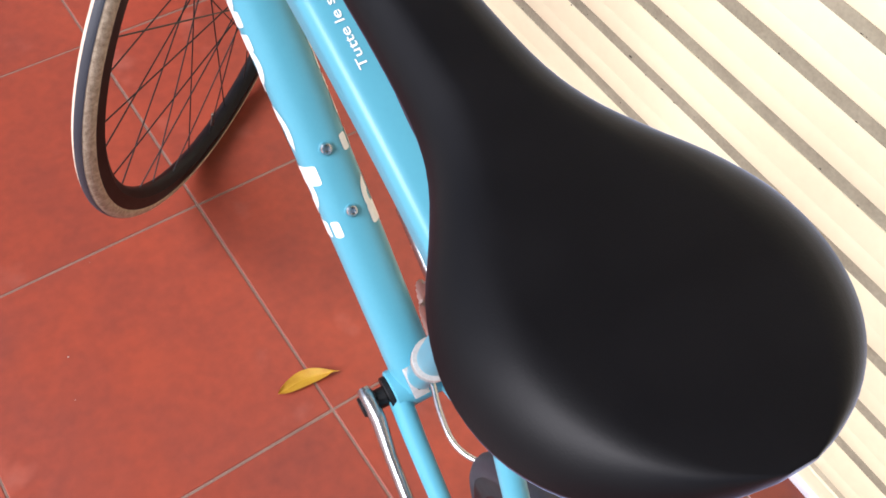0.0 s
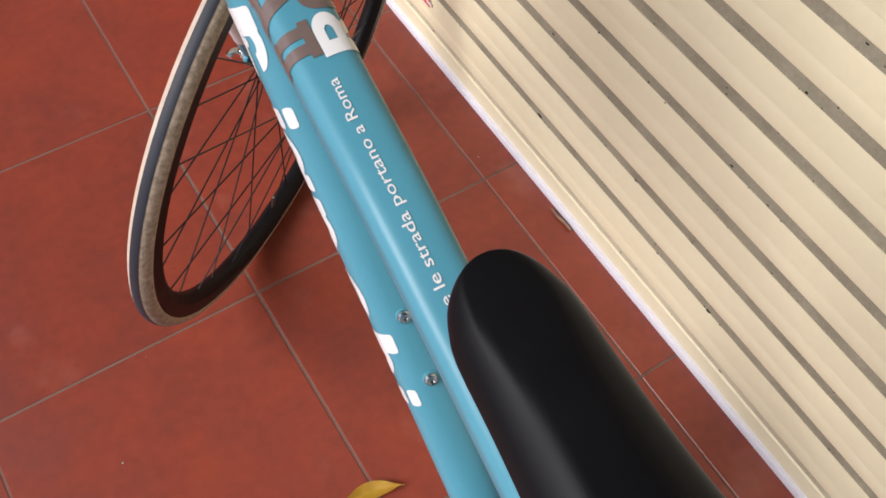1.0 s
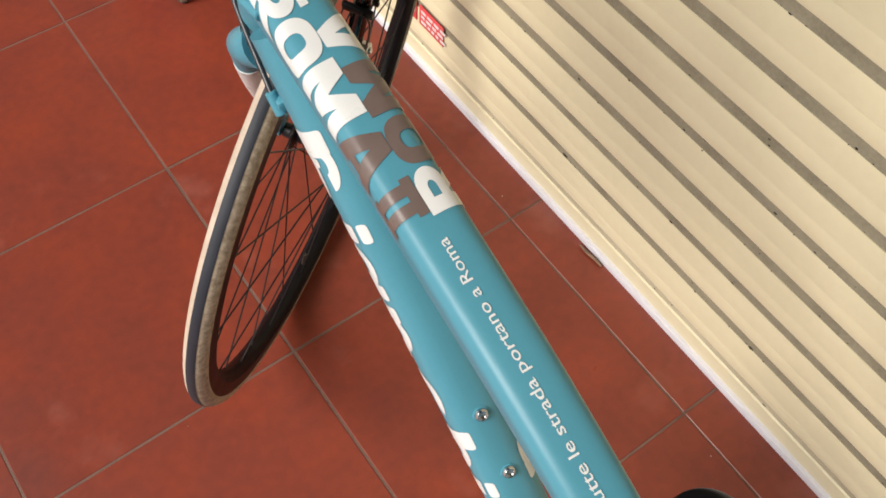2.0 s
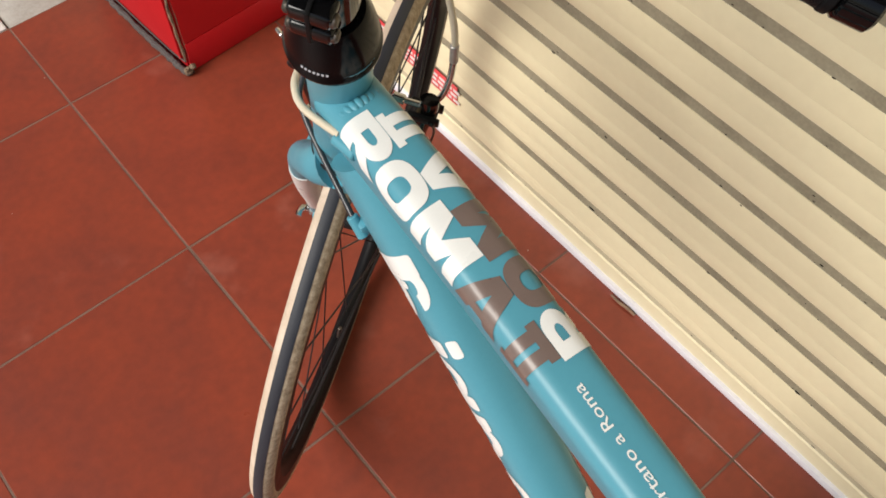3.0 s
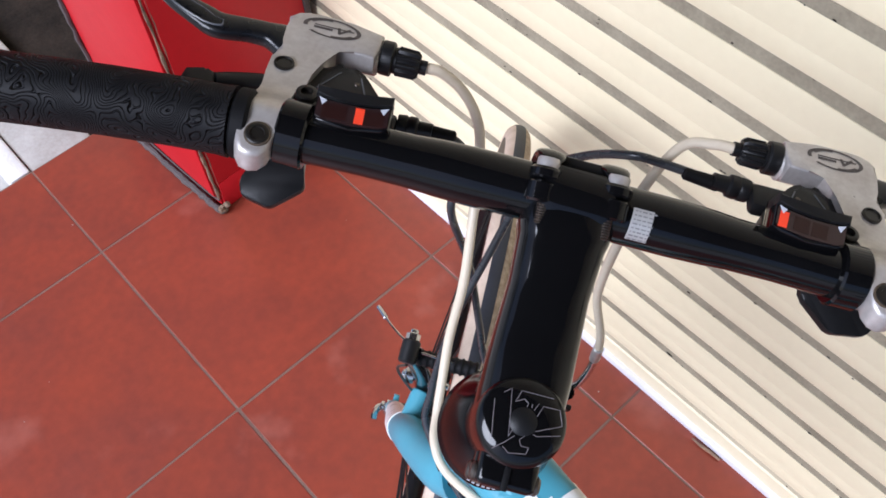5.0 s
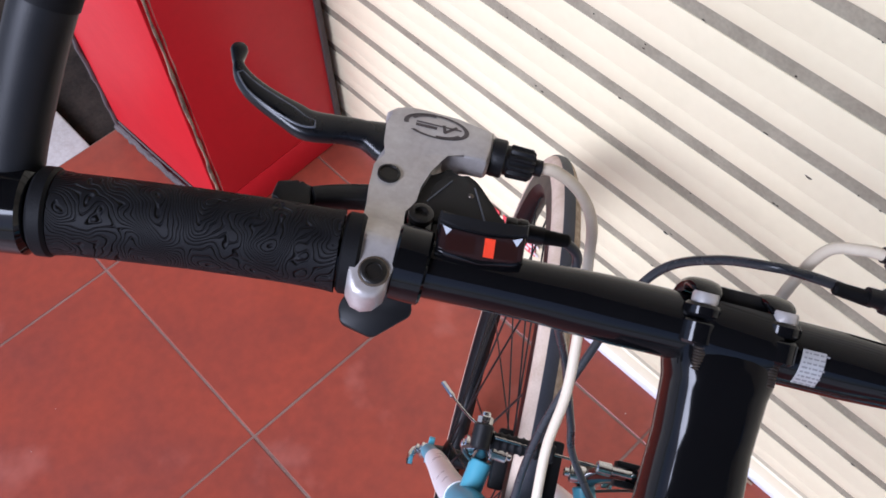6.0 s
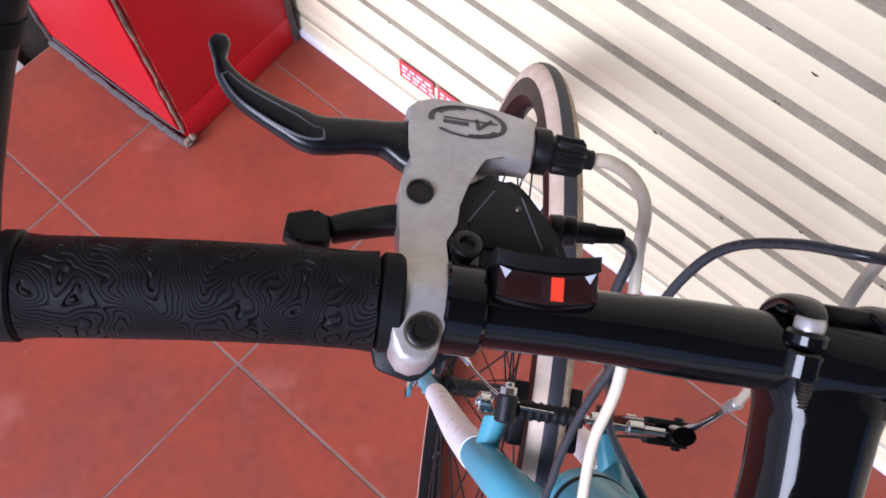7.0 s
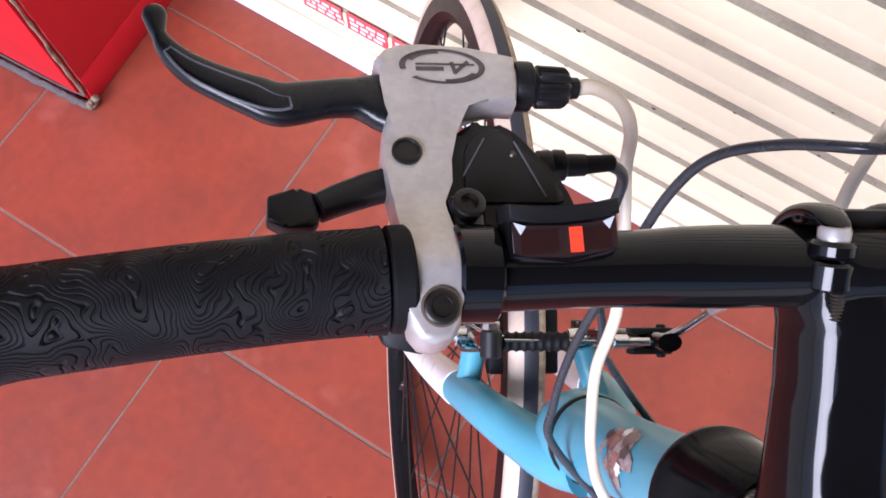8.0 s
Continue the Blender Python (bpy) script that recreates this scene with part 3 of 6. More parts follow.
def capital(ch):
    """A heavy capital in the unit square, made of faces that do not overlap."""
    bm = bmesh.new()

    def poly(*pts):
        bm.faces.new([bm.verts.new((x, y, 0)) for x, y in pts])

    def band(outer, inner):
        o = [bm.verts.new((x, y, 0)) for x, y in outer]
        i = [bm.verts.new((x, y, 0)) for x, y in inner]
        for k in range(len(o) - 1):
            bm.faces.new((o[k], o[k + 1], i[k + 1], i[k]))

    if ch == "II":
        for x0, x1, y0, y1 in ((0.0, 1.0, 0.80, 1.0), (0.0, 1.0, 0.0, 0.20), (0.12, 0.42, 0.20, 0.80), (0.58, 0.88, 0.20, 0.80)):
            poly((x0, y0), (x1, y0), (x1, y1), (x0, y1))
    elif ch == "R":
        poly((0, 0), (0.32, 0), (0.32, 1), (0, 1))
        arc = [math.pi / 2 - math.pi * k / 14 for k in range(15)]
        band([(0.32, 1)] + [(0.60 + 0.38 * math.cos(t), 0.69 + 0.31 * math.sin(t)) for t in arc] + [(0.32, 0.38)],
             [(0.32, 0.78)] + [(0.52 + 0.15 * math.cos(t), 0.69 + 0.09 * math.sin(t)) for t in arc] + [(0.32, 0.60)])
        poly((0.40, 0.38), (0.72, 0.385), (1.0, 0.0), (0.64, 0.0))
    elif ch == "O":
        sq = [superell(2.7)(k / 36) for k in range(37)]
        band([(0.5 + 0.5 * a, 0.5 + 0.5 * b) for a, b in sq], [(0.5 + 0.19 * a, 0.5 + 0.24 * b) for a, b in sq])
    elif ch == "M":
        poly((0, 0), (0.25, 0), (0.25, 0.56), (0.25, 1), (0, 1))
        poly((0.25, 1), (0.25, 0.56), (0.41, 0.10), (0.5, 0.10), (0.5, 0.56), (0.31, 1))
        poly((0.69, 1), (0.5, 0.56), (0.5, 0.10), (0.59, 0.10), (0.75, 0.56), (0.75, 1))
        poly((0.75, 0), (1, 0), (1, 1), (0.75, 1), (0.75, 0.56))
    elif ch == "A":
        poly((0, 0), (0.30, 0), (0.352, 0.17), (0.5, 0.17), (0.5, 0.37), (0.413, 0.37), (0.5, 0.68), (0.5, 1), (0.33, 1))
        poly((1, 0), (0.67, 1), (0.5, 1), (0.5, 0.68), (0.587, 0.37), (0.5, 0.37), (0.5, 0.17), (0.648, 0.17), (0.70, 0))
    bmesh.ops.triangulate(bm, faces=bm.faces[:])
    return bm


def letter_row(forward, s_base, height, letters):
    """Bold capitals along the tube. forward: reads towards the head, with its tops to the left; else towards the seat, tops to the right."""
    for ch, start_y, width, mat in letters:
        x = tt_len(start_y)
        flat = capital(ch)
        lo = [min(v.co[i] for v in flat.verts) for i in (0, 1)]
        hi = [max(v.co[i] for v in flat.verts) for i in (0, 1)]
        for v in flat.verts:
            u, w = (v.co.x - lo[0]) / (hi[0] - lo[0]) * width, (v.co.y - lo[1]) / (hi[1] - lo[1]) * height
            if forward:
                v.co = Vector((x - u, s_base - w, 0))
            else:
                v.co = Vector((x + u, s_base + w, 0))
        decal("letter", flat, tt_at, mat, top_tube)


W, G = M_DECAL_WHITE, M_DECAL_BROWN
letter_row(False, -0.0285, 0.0292, [("R", 0.0035, 0.0345, W), ("O", -0.0325, 0.0345, W), ("M", -0.0690, 0.0395, W), ("A", -0.1105, 0.0355, G), ("II", -0.1505, 0.0235, G)])
letter_row(True, 0.0265, 0.0255, [("R", -0.1765, 0.0275, W), ("O", -0.1475, 0.0305, G), ("M", -0.1130, 0.0350, G), ("A", -0.0740, 0.0365, W), ("II", -0.0295, 0.0255, W)])
flat = text_bm("Tutte le strada portano a Roma", 0.0102, 0.00005)
hi = max(v.co.x for v in flat.verts)
x_rear = tt_len(-0.349) - 0.0145
for v in flat.verts:
    v.co = Vector((x_rear - v.co.x / hi * 0.1495, 0.0010 - 0.82 * v.co.y, 0))
decal("slogan", flat, tt_at, M_DECAL_WHITE, top_tube, "small white slogan lettering")
# cable entry on the front of the tube's left side
bm = bmesh.new()
cyl(bm, tt_at(tt_len(0.008), -0.0275, 0.0015), tt_at(tt_len(-0.010), -0.0280, -0.002), 0.0042)
part("cable_stop", bm, M_CELESTE, top_tube)

# --- down tube
DT_MID = catmull([(0, 0.024, 0.776), (0, 0.004, 0.750), (0, -0.085, 0.635), (0, -0.175, 0.519), (0, -0.265, 0.403), (0, -0.338, 0.309)], 8)


def dt_half(p):
    t = min(max((0.775 - p.z) / 0.48, 0), 1)
    return 0.0255 - 0.002 * t, 0.0280 - 0.003 * t


dt_at = tube_map(DT_MID, dt_half, 2.5, (0, -0.78, 0.62))
bm = bmesh.new()
sweep(bm, DT_MID, [dt_half(p) for p in DT_MID], 36, up=(0, -0.78, 0.62), section=superell(2.5))
down_tube = part("down_tube", bm, M_CELESTE, bicycle, smooth=60)


def dt_len(z):
    run = 0.0
    for p, q in zip(DT_MID, DT_MID[1:]):
        if q.z <= z:
            return run + (p.z - z) / (p.z - q.z) * (q - p).length
        run += (q - p).length
    return run


def ring(cx, cy, ro, ri, n=20, gap=0.0, turn=0.0, sx=1.0):
    """A flat ring, or an arc with a gap."""
    bm = bmesh.new()
    k = [turn + gap / 2 + (2 * math.pi - gap) * i / n for i in range(n + 1)]
    a = [bm.verts.new((cx + sx * ro * math.cos(t), cy + ro * math.sin(t), 0)) for t in k]
    b = [bm.verts.new((cx + sx * ri * math.cos(t), cy + ri * math.sin(t), 0)) for t in k]
    for i in range(n):
        bm.faces.new((a[i], a[i + 1], b[i + 1], b[i]))
    return bm


def bar_flat(x0, y0, x1, y1):
    bm = bmesh.new()
    bm.faces.new([bm.verts.new((a, b, 0)) for a, b in rounded([(x0, y0), (x1, y0), (x1, y1), (x0, y1)], 0.003, 2)])
    return bm


def brand_shapes(side):
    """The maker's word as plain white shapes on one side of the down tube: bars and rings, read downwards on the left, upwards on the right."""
    top = 0.0150
    H, X = 0.043, 0.0315          # tall and low shapes

    def put(flat):
        for v in flat.verts:
            along = v.co.x + 0.066 if side < 0 else 0.475 - 0.066 - v.co.x
            v.co = Vector((along, side * (top + H - v.co.y), 0))
        decal("plain_shape", flat, dt_at, M_DECAL_WHITE, down_tube)

    for flat in (bar_flat(0.0, 0, 0.020, H), ring(0.026, 0.0325, 0.0105, 0.0035, gap=math.pi, turn=-math.pi / 2, sx=1.9), ring(0.028, 0.0120, 0.0120, 0.0040, gap=math.pi, turn=-math.pi / 2, sx=2.3),
                 bar_flat(0.0205, 0.0, 0.028, 0.0080), bar_flat(0.0205, 0.0160, 0.028, 0.0290), bar_flat(0.0205, 0.0365, 0.028, H),
                 bar_flat(0.074, 0, 0.090, X - 0.002), bar_flat(0.074, X + 0.002, 0.090, H),
                 ring(0.112, 0.0155, 0.0160, 0.0062, gap=0.01, sx=1.15), bar_flat(0.127, 0.0, 0.141, X),
                 bar_flat(0.147, 0, 0.162, X), ring(0.174, 0.0165, 0.0155, 0.0055, gap=math.pi, turn=-math.pi / 2, sx=1.2), bar_flat(0.186, 0.0, 0.200, 0.0180),
                 ring(0.237, 0.0158, 0.0162, 0.0062, gap=1.5, turn=0.0, sx=1.5),
                 bar_flat(0.270, 0, 0.289, H), ring(0.296, 0.0165, 0.0155, 0.0055, gap=math.pi, turn=-math.pi / 2, sx=1.2), bar_flat(0.306, 0.0, 0.320, 0.0180),
                 bar_flat(0.326, 0, 0.343, X - 0.002), bar_flat(0.326, X + 0.002, 0.343, H)):
        put(flat)


brand_shapes(-1)
brand_shapes(1)

# bottle bolts
for z in (0.519, 0.470):
    p = dt_at(dt_len(z), 0.0, 0.0)
    d = Vector((0, -0.79, 0.61))
    bm = bmesh.new()
    m = Matrix.Translation(p) @ d.to_track_quat("Z", "Y").to_matrix().to_4x4()
    lathe(bm, [(0, -0.002), (0.0068, -0.002), (0.0070, 0.0006), (0.0062, 0.0012), (0.0058, 0.0012)], 20, m)
    part("bolt_ring", bm, M_CELESTE, down_tube)
    bm = bmesh.new()
    lathe(bm, [(0.0058, 0.0), (0.0056, 0.0022), (0.0044, 0.0040), (0.0028, 0.0042), (0.0026, 0.0020), (0, 0.0020)], 18, m)
    part("bottle_bolt", bm, M_CHROME, down_tube, "steel socket bolt")

# --- head tube with welds, headset
bm = bmesh.new()
lathe(bm, [(0, -0.2442), (0.0235, -0.2442), (0.0245, -0.2415), (0.0225, -0.226), (0.0205, -0.18), (0.0205, -0.11), (0.0225, -0.097), (0.0245, -0.0835), (0, -0.0835)], 36, STL)
head_tube = part("head_tube", bm, M_CELESTE, bicycle, smooth=50)
rnd = random.Random(5)
for k in range(7):
    a = (k - 3) * 0.17
    bm = bmesh.new()
    p = Vector((0.019 * math.sin(a) * 1.2, 0.0125 - 0.004 * abs(a) ** 2, 0.8372 - 0.006 * abs(a) ** 1.5))
    bmesh.ops.create_uvsphere(bm, u_segments=10, v_segments=6, radius=1.0, matrix=Matrix.Translation(p) @ Matrix.Rotation(-a * 0.8, 4, "Z") @ Matrix.Diagonal((0.0026, 0.0046, 0.0017, 1)))
    part("weld_bead", bm, M_CELESTE, head_tube)
bm = bmesh.new()
lathe(bm, [(0.021, -0.0905), (0.0276, -0.0905), (0.0284, -0.0895), (0.0285, -0.0865), (0.0278, -0.0855), (0.0266, -0.076), (0.0244, -0.064), (0.0216, -0.054), (0.0196, -0.0482), (0.0188, -0.0470), (0, -0.0465)], 48, ST @ Matrix.Translation((0.0015, 0, 0)))
cup = part("headset_cap", bm, M_BLACK_CUP, bicycle, "gloss black headset cap")
for k in range(7):
    a = math.radians(252 + 5.2 * k)
    bm = bmesh.new()
    c = Vector((0.0274 * math.cos(a), 0.0274 * math.sin(a), -0.0775))
    m = ST @ Matrix.Translation((0.0015, 0, 0)) @ Matrix.Translation(c) @ Matrix.Rotation(a + math.pi / 2, 4, "Z") @ Matrix.Rotation(radians(78), 4, "X")
    box(bm, (-0.0007, -0.0008, -0.0002), (0.0007, 0.0008, 0.0002), 0, m)
    part("print_bar", bm, M_PALE, cup)
bm = bmesh.new()
lathe(bm, [(0.016, -0.2475), (0.0250, -0.2475), (0.0256, -0.2468), (0.0256, -0.2450), (0.0250, -0.2443), (0.016, -0.2443)], 36, STL)
part("lower_headset_ring", bm, M_BLACK_SATIN, bicycle)
# badge on the front of the head tube: ragged plain blotches in browns, grey and white
head_front = math.atan2(*(TS.to_3x3() @ Vector((0, 1, 0))).xy)


def blotch(cx, cy, size, seed, mat, lift, name="badge_shape", parent=None, label=""):
    rb = random.Random(seed)
    ph, ph2 = rb.uniform(0, 6), rb.uniform(0, 6)
    bm = bmesh.new()
    pts = []
    for k in range(26):
        a = 2 * math.pi * k / 26
        r = size * (0.8 + 0.30 * math.sin(3 * a + ph) * math.cos(2 * a) + 0.16 * math.sin(7 * a + ph2) + rb.uniform(-0.07, 0.07))
        pts.append((cx + r * 0.8 * math.cos(a), cy + r * math.sin(a)))
    bm.faces.new([bm.verts.new((x, y, 0)) for x, y in pts])
    bmesh.ops.triangulate(bm, faces=bm.faces[:])
    grid_cut(bm, 0, 0.003)
    for v in bm.verts:
        a = math.pi / 2 + 0.15 - head_front + v.co.x / 0.0208
        v.co = STL @ Vector(((0.0209 + lift) * math.cos(a), (0.0209 + lift) * math.sin(a), -0.158 + v.co.y))
    return part(name, bm, mat, parent, label)


badge = blotch(0, 0, 0.0215, 1, M_BADGE, 0.0002, "badge", head_tube, "worn brown head badge print")
for k, (cx, cy, size, mat) in enumerate(((-0.006, 0.007, 0.0075, M_DECAL_BROWN), (0.005, 0.003, 0.0060, M_BADGE_ROSE), (-0.003, -0.007, 0.0070, M_BADGE_ROSE), (0.004, -0.011, 0.0045, M_CELESTE),
                                         (-0.009, 0.000, 0.0040, M_DECAL_WHITE), (0.008, 0.010, 0.0042, M_DECAL_WHITE), (0.001, 0.012, 0.0046, M_INK), (-0.005, -0.014, 0.0038, M_INK))):
    blotch(cx, cy, size, 20 + k, mat, 0.0004 + 0.00008 * k, parent=badge)

# --- seat tube, stays, bottom bracket
bm = bmesh.new()
sweep(bm, [BB, BB.lerp(SEAT_TOP, 0.5), SEAT_TOP], [0.0148, 0.0148, 0.0165], 24)
part("seat_tube", bm, M_CELESTE, bicycle)
bm = bmesh.new()
d = (SEAT_TOP - BB).normalized()
cyl(bm, SEAT_TOP - d * 0.012, SEAT_TOP + d * 0.006, 0.0195)
part("seat_clamp", bm, M_BLACK_SATIN, bicycle)
POST_TOP = BB + d * 0.622
bm = bmesh.new()
cyl(bm, SEAT_TOP - d * 0.05, POST_TOP, 0.0136)
part("seat_post", bm, M_BLACK_SATIN, bicycle)
bm = bmesh.new()
cyl(bm, BB + Vector((-0.030, 0, 0)), BB + Vector((0.030, 0, 0)), 0.0225, 28, 0.0015)
part("bottom_bracket_shell", bm, M_CELESTE, bicycle)
for sx in (-1, 1):
    bm = bmesh.new()
    path = catmull([BB + Vector((sx * 0.026, -0.012, 0.0)), BB + Vector((sx * 0.034, -0.08, 0.006)), BB + Vector((sx * 0.045, -0.20, 0.022)), REAR + Vector((sx * 0.060, 0.02, 0))], 6)
    sweep(bm, path, [0.0118 - 0.004 * i / (len(path) - 1) for i in range(len(path))], 14)
    part("chain_stay", bm, M_CELESTE, bicycle)
    bm = bmesh.new()
    path = catmull([SEAT_TOP + Vector((sx * 0.010, -0.014, -0.05)), SEAT_TOP + Vector((sx * 0.030, -0.05, -0.10)), REAR + Vector((sx * 0.052, 0.10, 0.19)), REAR + Vector((sx * 0.060, 0.006, 0.012))], 6)
    sweep(bm, path, 0.0072, 12)
    part("seat_stay", bm, M_CELESTE, bicycle)


# --- wheels
def wheel(name, centre_m, rim_mat, spokes=32, half=23):
    """A spoked wheel about the x axis of centre_m (frame axes)."""
    RX = Matrix.Rotation(radians(90), 4, "Y")
    bm = bmesh.new()
    lathe(bm, [(0, -0.056), (0.0045, -0.056), (0.0048, -0.050), (0.009, -0.049), (0.0095, -0.040), (0.019, -0.036), (0.019, -0.033), (0.010, -0.030), (0.0085, 0.0),
               (0.010, 0.030), (0.019, 0.033), (0.019, 0.036), (0.0095, 0.040), (0.009, 0.049), (0.0048, 0.050), (0.0045, 0.056), (0, 0.056)], 24, RX)
    hub = part(name, bm, M_BLACK_SATIN, bicycle, m=centre_m)

    def torus(profile, seg=96):
        bm = bmesh.new()
        rings = []
        for k in range(seg):
            a = 2 * math.pi * k / seg
            rings.append([bm.verts.new((x, r * math.sin(a), r * math.cos(a))) for x, r in profile])
        n = len(profile)
        for k in range(seg):
            for i in range(n):
                bm.faces.new((rings[k][i], rings[k][(i + 1) % n], rings[(k + 1) % seg][(i + 1) % n], rings[(k + 1) % seg][i]))
        return bm

    part("rim", torus([(-0.0122, 0.3215), (-0.0124, 0.304), (-0.0108, 0.3025), (-0.0078, 0.2970), (-0.003, 0.2940), (0.003, 0.2940), (0.0078, 0.2970), (0.0108, 0.3025), (0.0124, 0.304), (0.0122, 0.3215), (0.0105, 0.3218), (0.0100, 0.314), (-0.0100, 0.314), (-0.0105, 0.3218)]), rim_mat, hub, "black aluminium rim", smooth=35)
    R0 = 0.3248
    def arc(a0, a1, r, n=8):
        return [(r * math.sin(radians(a0 + (a1 - a0) * i / n)), R0 + r * math.cos(radians(a0 + (a1 - a0) * i / n))) for i in range(n + 1)]
    tyre = part("tyre", torus(arc(-150, 150, 0.0126, 20)), M_CREAM_WALL, hub, "tyre with cream sidewalls and black tread", smooth=60)
    part("tread", torus(arc(-half, half, 0.0131, 8) + arc(half - 2, 2 - half, 0.0119, 6)), M_TREAD, tyre, "worn black tread band", smooth=60)
    if half < 60:
        part("inner_sidewall", torus(arc(half + 1, 118, 0.01275, 12) + arc(116, half + 3, 0.0118, 6)), M_TAN_WALL, tyre, "grimy tan sidewall", smooth=60)
    for k in range(spokes):
        side = -1 if k % 2 else 1
        a = 2 * math.pi * k / spokes
        lead = radians(58) * (1 if (k // 2) % 2 else -1)
        p = Vector((side * 0.034, 0.018 * math.sin(a + lead), 0.018 * math.cos(a + lead)))
        q = Vector((side * 0.002, 0.2955 * math.sin(a), 0.2955 * math.cos(a)))
        bm = bmesh.new()
        cyl(bm, p, q, 0.0010, 6, 0)
        part("spoke", bm, M_BLACK_SATIN, hub)
    bm = bmesh.new()
    a = radians(200)
    cyl(bm, (0, 0.29 * math.sin(a), 0.29 * math.cos(a)), (0, 0.262 * math.sin(a), 0.262 * math.cos(a)), 0.003, 8)
    part("valve", bm, M_DARK_STEEL, hub)
    return hub


wheel("front_wheel", STL @ Matrix.Translation((-0.0178, 0.058, -0.6733)) @ pose(0, 0, 0, 0, 1.3, 0.14), M_RIM)
wheel("rear_wheel", Matrix.Translation(REAR) @ Matrix.Scale(1 / 1.04, 4), M_RIM, half=118)

# --- fork
bm = bmesh.new()
lathe(bm, [(0, -0.2476), (0.0246, -0.2476), (0.0262, -0.252), (0.0268, -0.268), (0.0225, -0.286), (0.012, -0.292), (0, -0.293)], 32, STL)
fork = part("fork", bm, M_CELESTE, bicycle, "celeste unicrown fork", smooth=50)
for sx in (-1, 1):
    path = catmull([(sx * 0.002, -0.012, -0.254), (sx * 0.014, -0.012, -0.268), (sx * 0.0270, -0.005, -0.292), (sx * 0.0450, 0.010, -0.340), (sx * 0.0535 - 0.003, 0.025, -0.45), (sx * 0.0545 - 0.010, 0.045, -0.57), (sx * 0.0545 - 0.0175, 0.058, -0.655)], 7)
    n = len(path)
    bm = bmesh.new()
    sweep(bm, path, [0.0215 - 0.0135 * (i / (n - 1)) ** 0.7 for i in range(n)], 20)
    leg = part("fork_leg", bm, M_CELESTE, fork, m=STL)
    # white panel low on the leg
    bm = bmesh.new()
    sub = path[24:38]
    sweep(bm, sub, [0.0223 - 0.0135 * ((i + 24) / (n - 1)) ** 0.7 for i in range(len(sub))], 20)
    part("white_panel", bm, M_DECAL_WHITE, leg, "white painted panel")
    bm = bmesh.new()
    prism(bm, rounded([(-0.010, -0.012), (0.010, -0.012), (0.011, 0.014), (-0.009, 0.016)], 0.006), -0.003, 0.003, 0.001,
          Matrix.Translation((sx * 0.0535 - 0.0175, 0.058, -0.664)) @ Matrix.Rotation(radians(90), 4, "Y"))
    part("dropout", bm, M_CELESTE, fork, m=STL)
    bm = bmesh.new()
    cyl(bm, (sx * 0.056 - 0.0175, 0.058, -0.667), (sx * 0.064 - 0.0175, 0.058, -0.667), 0.0085, 16, 0.0015)
    cyl(bm, (sx * 0.064 - 0.0175, 0.058, -0.667), (sx * 0.069 - 0.0175, 0.058, -0.667), 0.0055, 12, 0.001)
    part("axle_nut", bm, M_CHROME, fork, m=STL)
    # boss that carries the brake arm
    bm = bmesh.new()
    cyl(bm, (sx * 0.046 - 0.002, 0.016, -0.368), (sx * 0.043 - (0.009 if sx > 0 else 0.0), 0.046, -0.366), 0.0085, 16, 0.001)
    part("brake_boss", bm, M_CELESTE, fork, m=STL)
# quick release lever on the left end
bm = bmesh.new()
sweep(bm, catmull([(-0.0835, 0.058, -0.667), (-0.0875, 0.054, -0.660), (-0.0895, 0.047, -0.654), (-0.0885, 0.040, -0.652)], 5), [(0.004, 0.002)] * 16, 8)
part("release_lever", bm, M_CHROME, fork, m=STL)

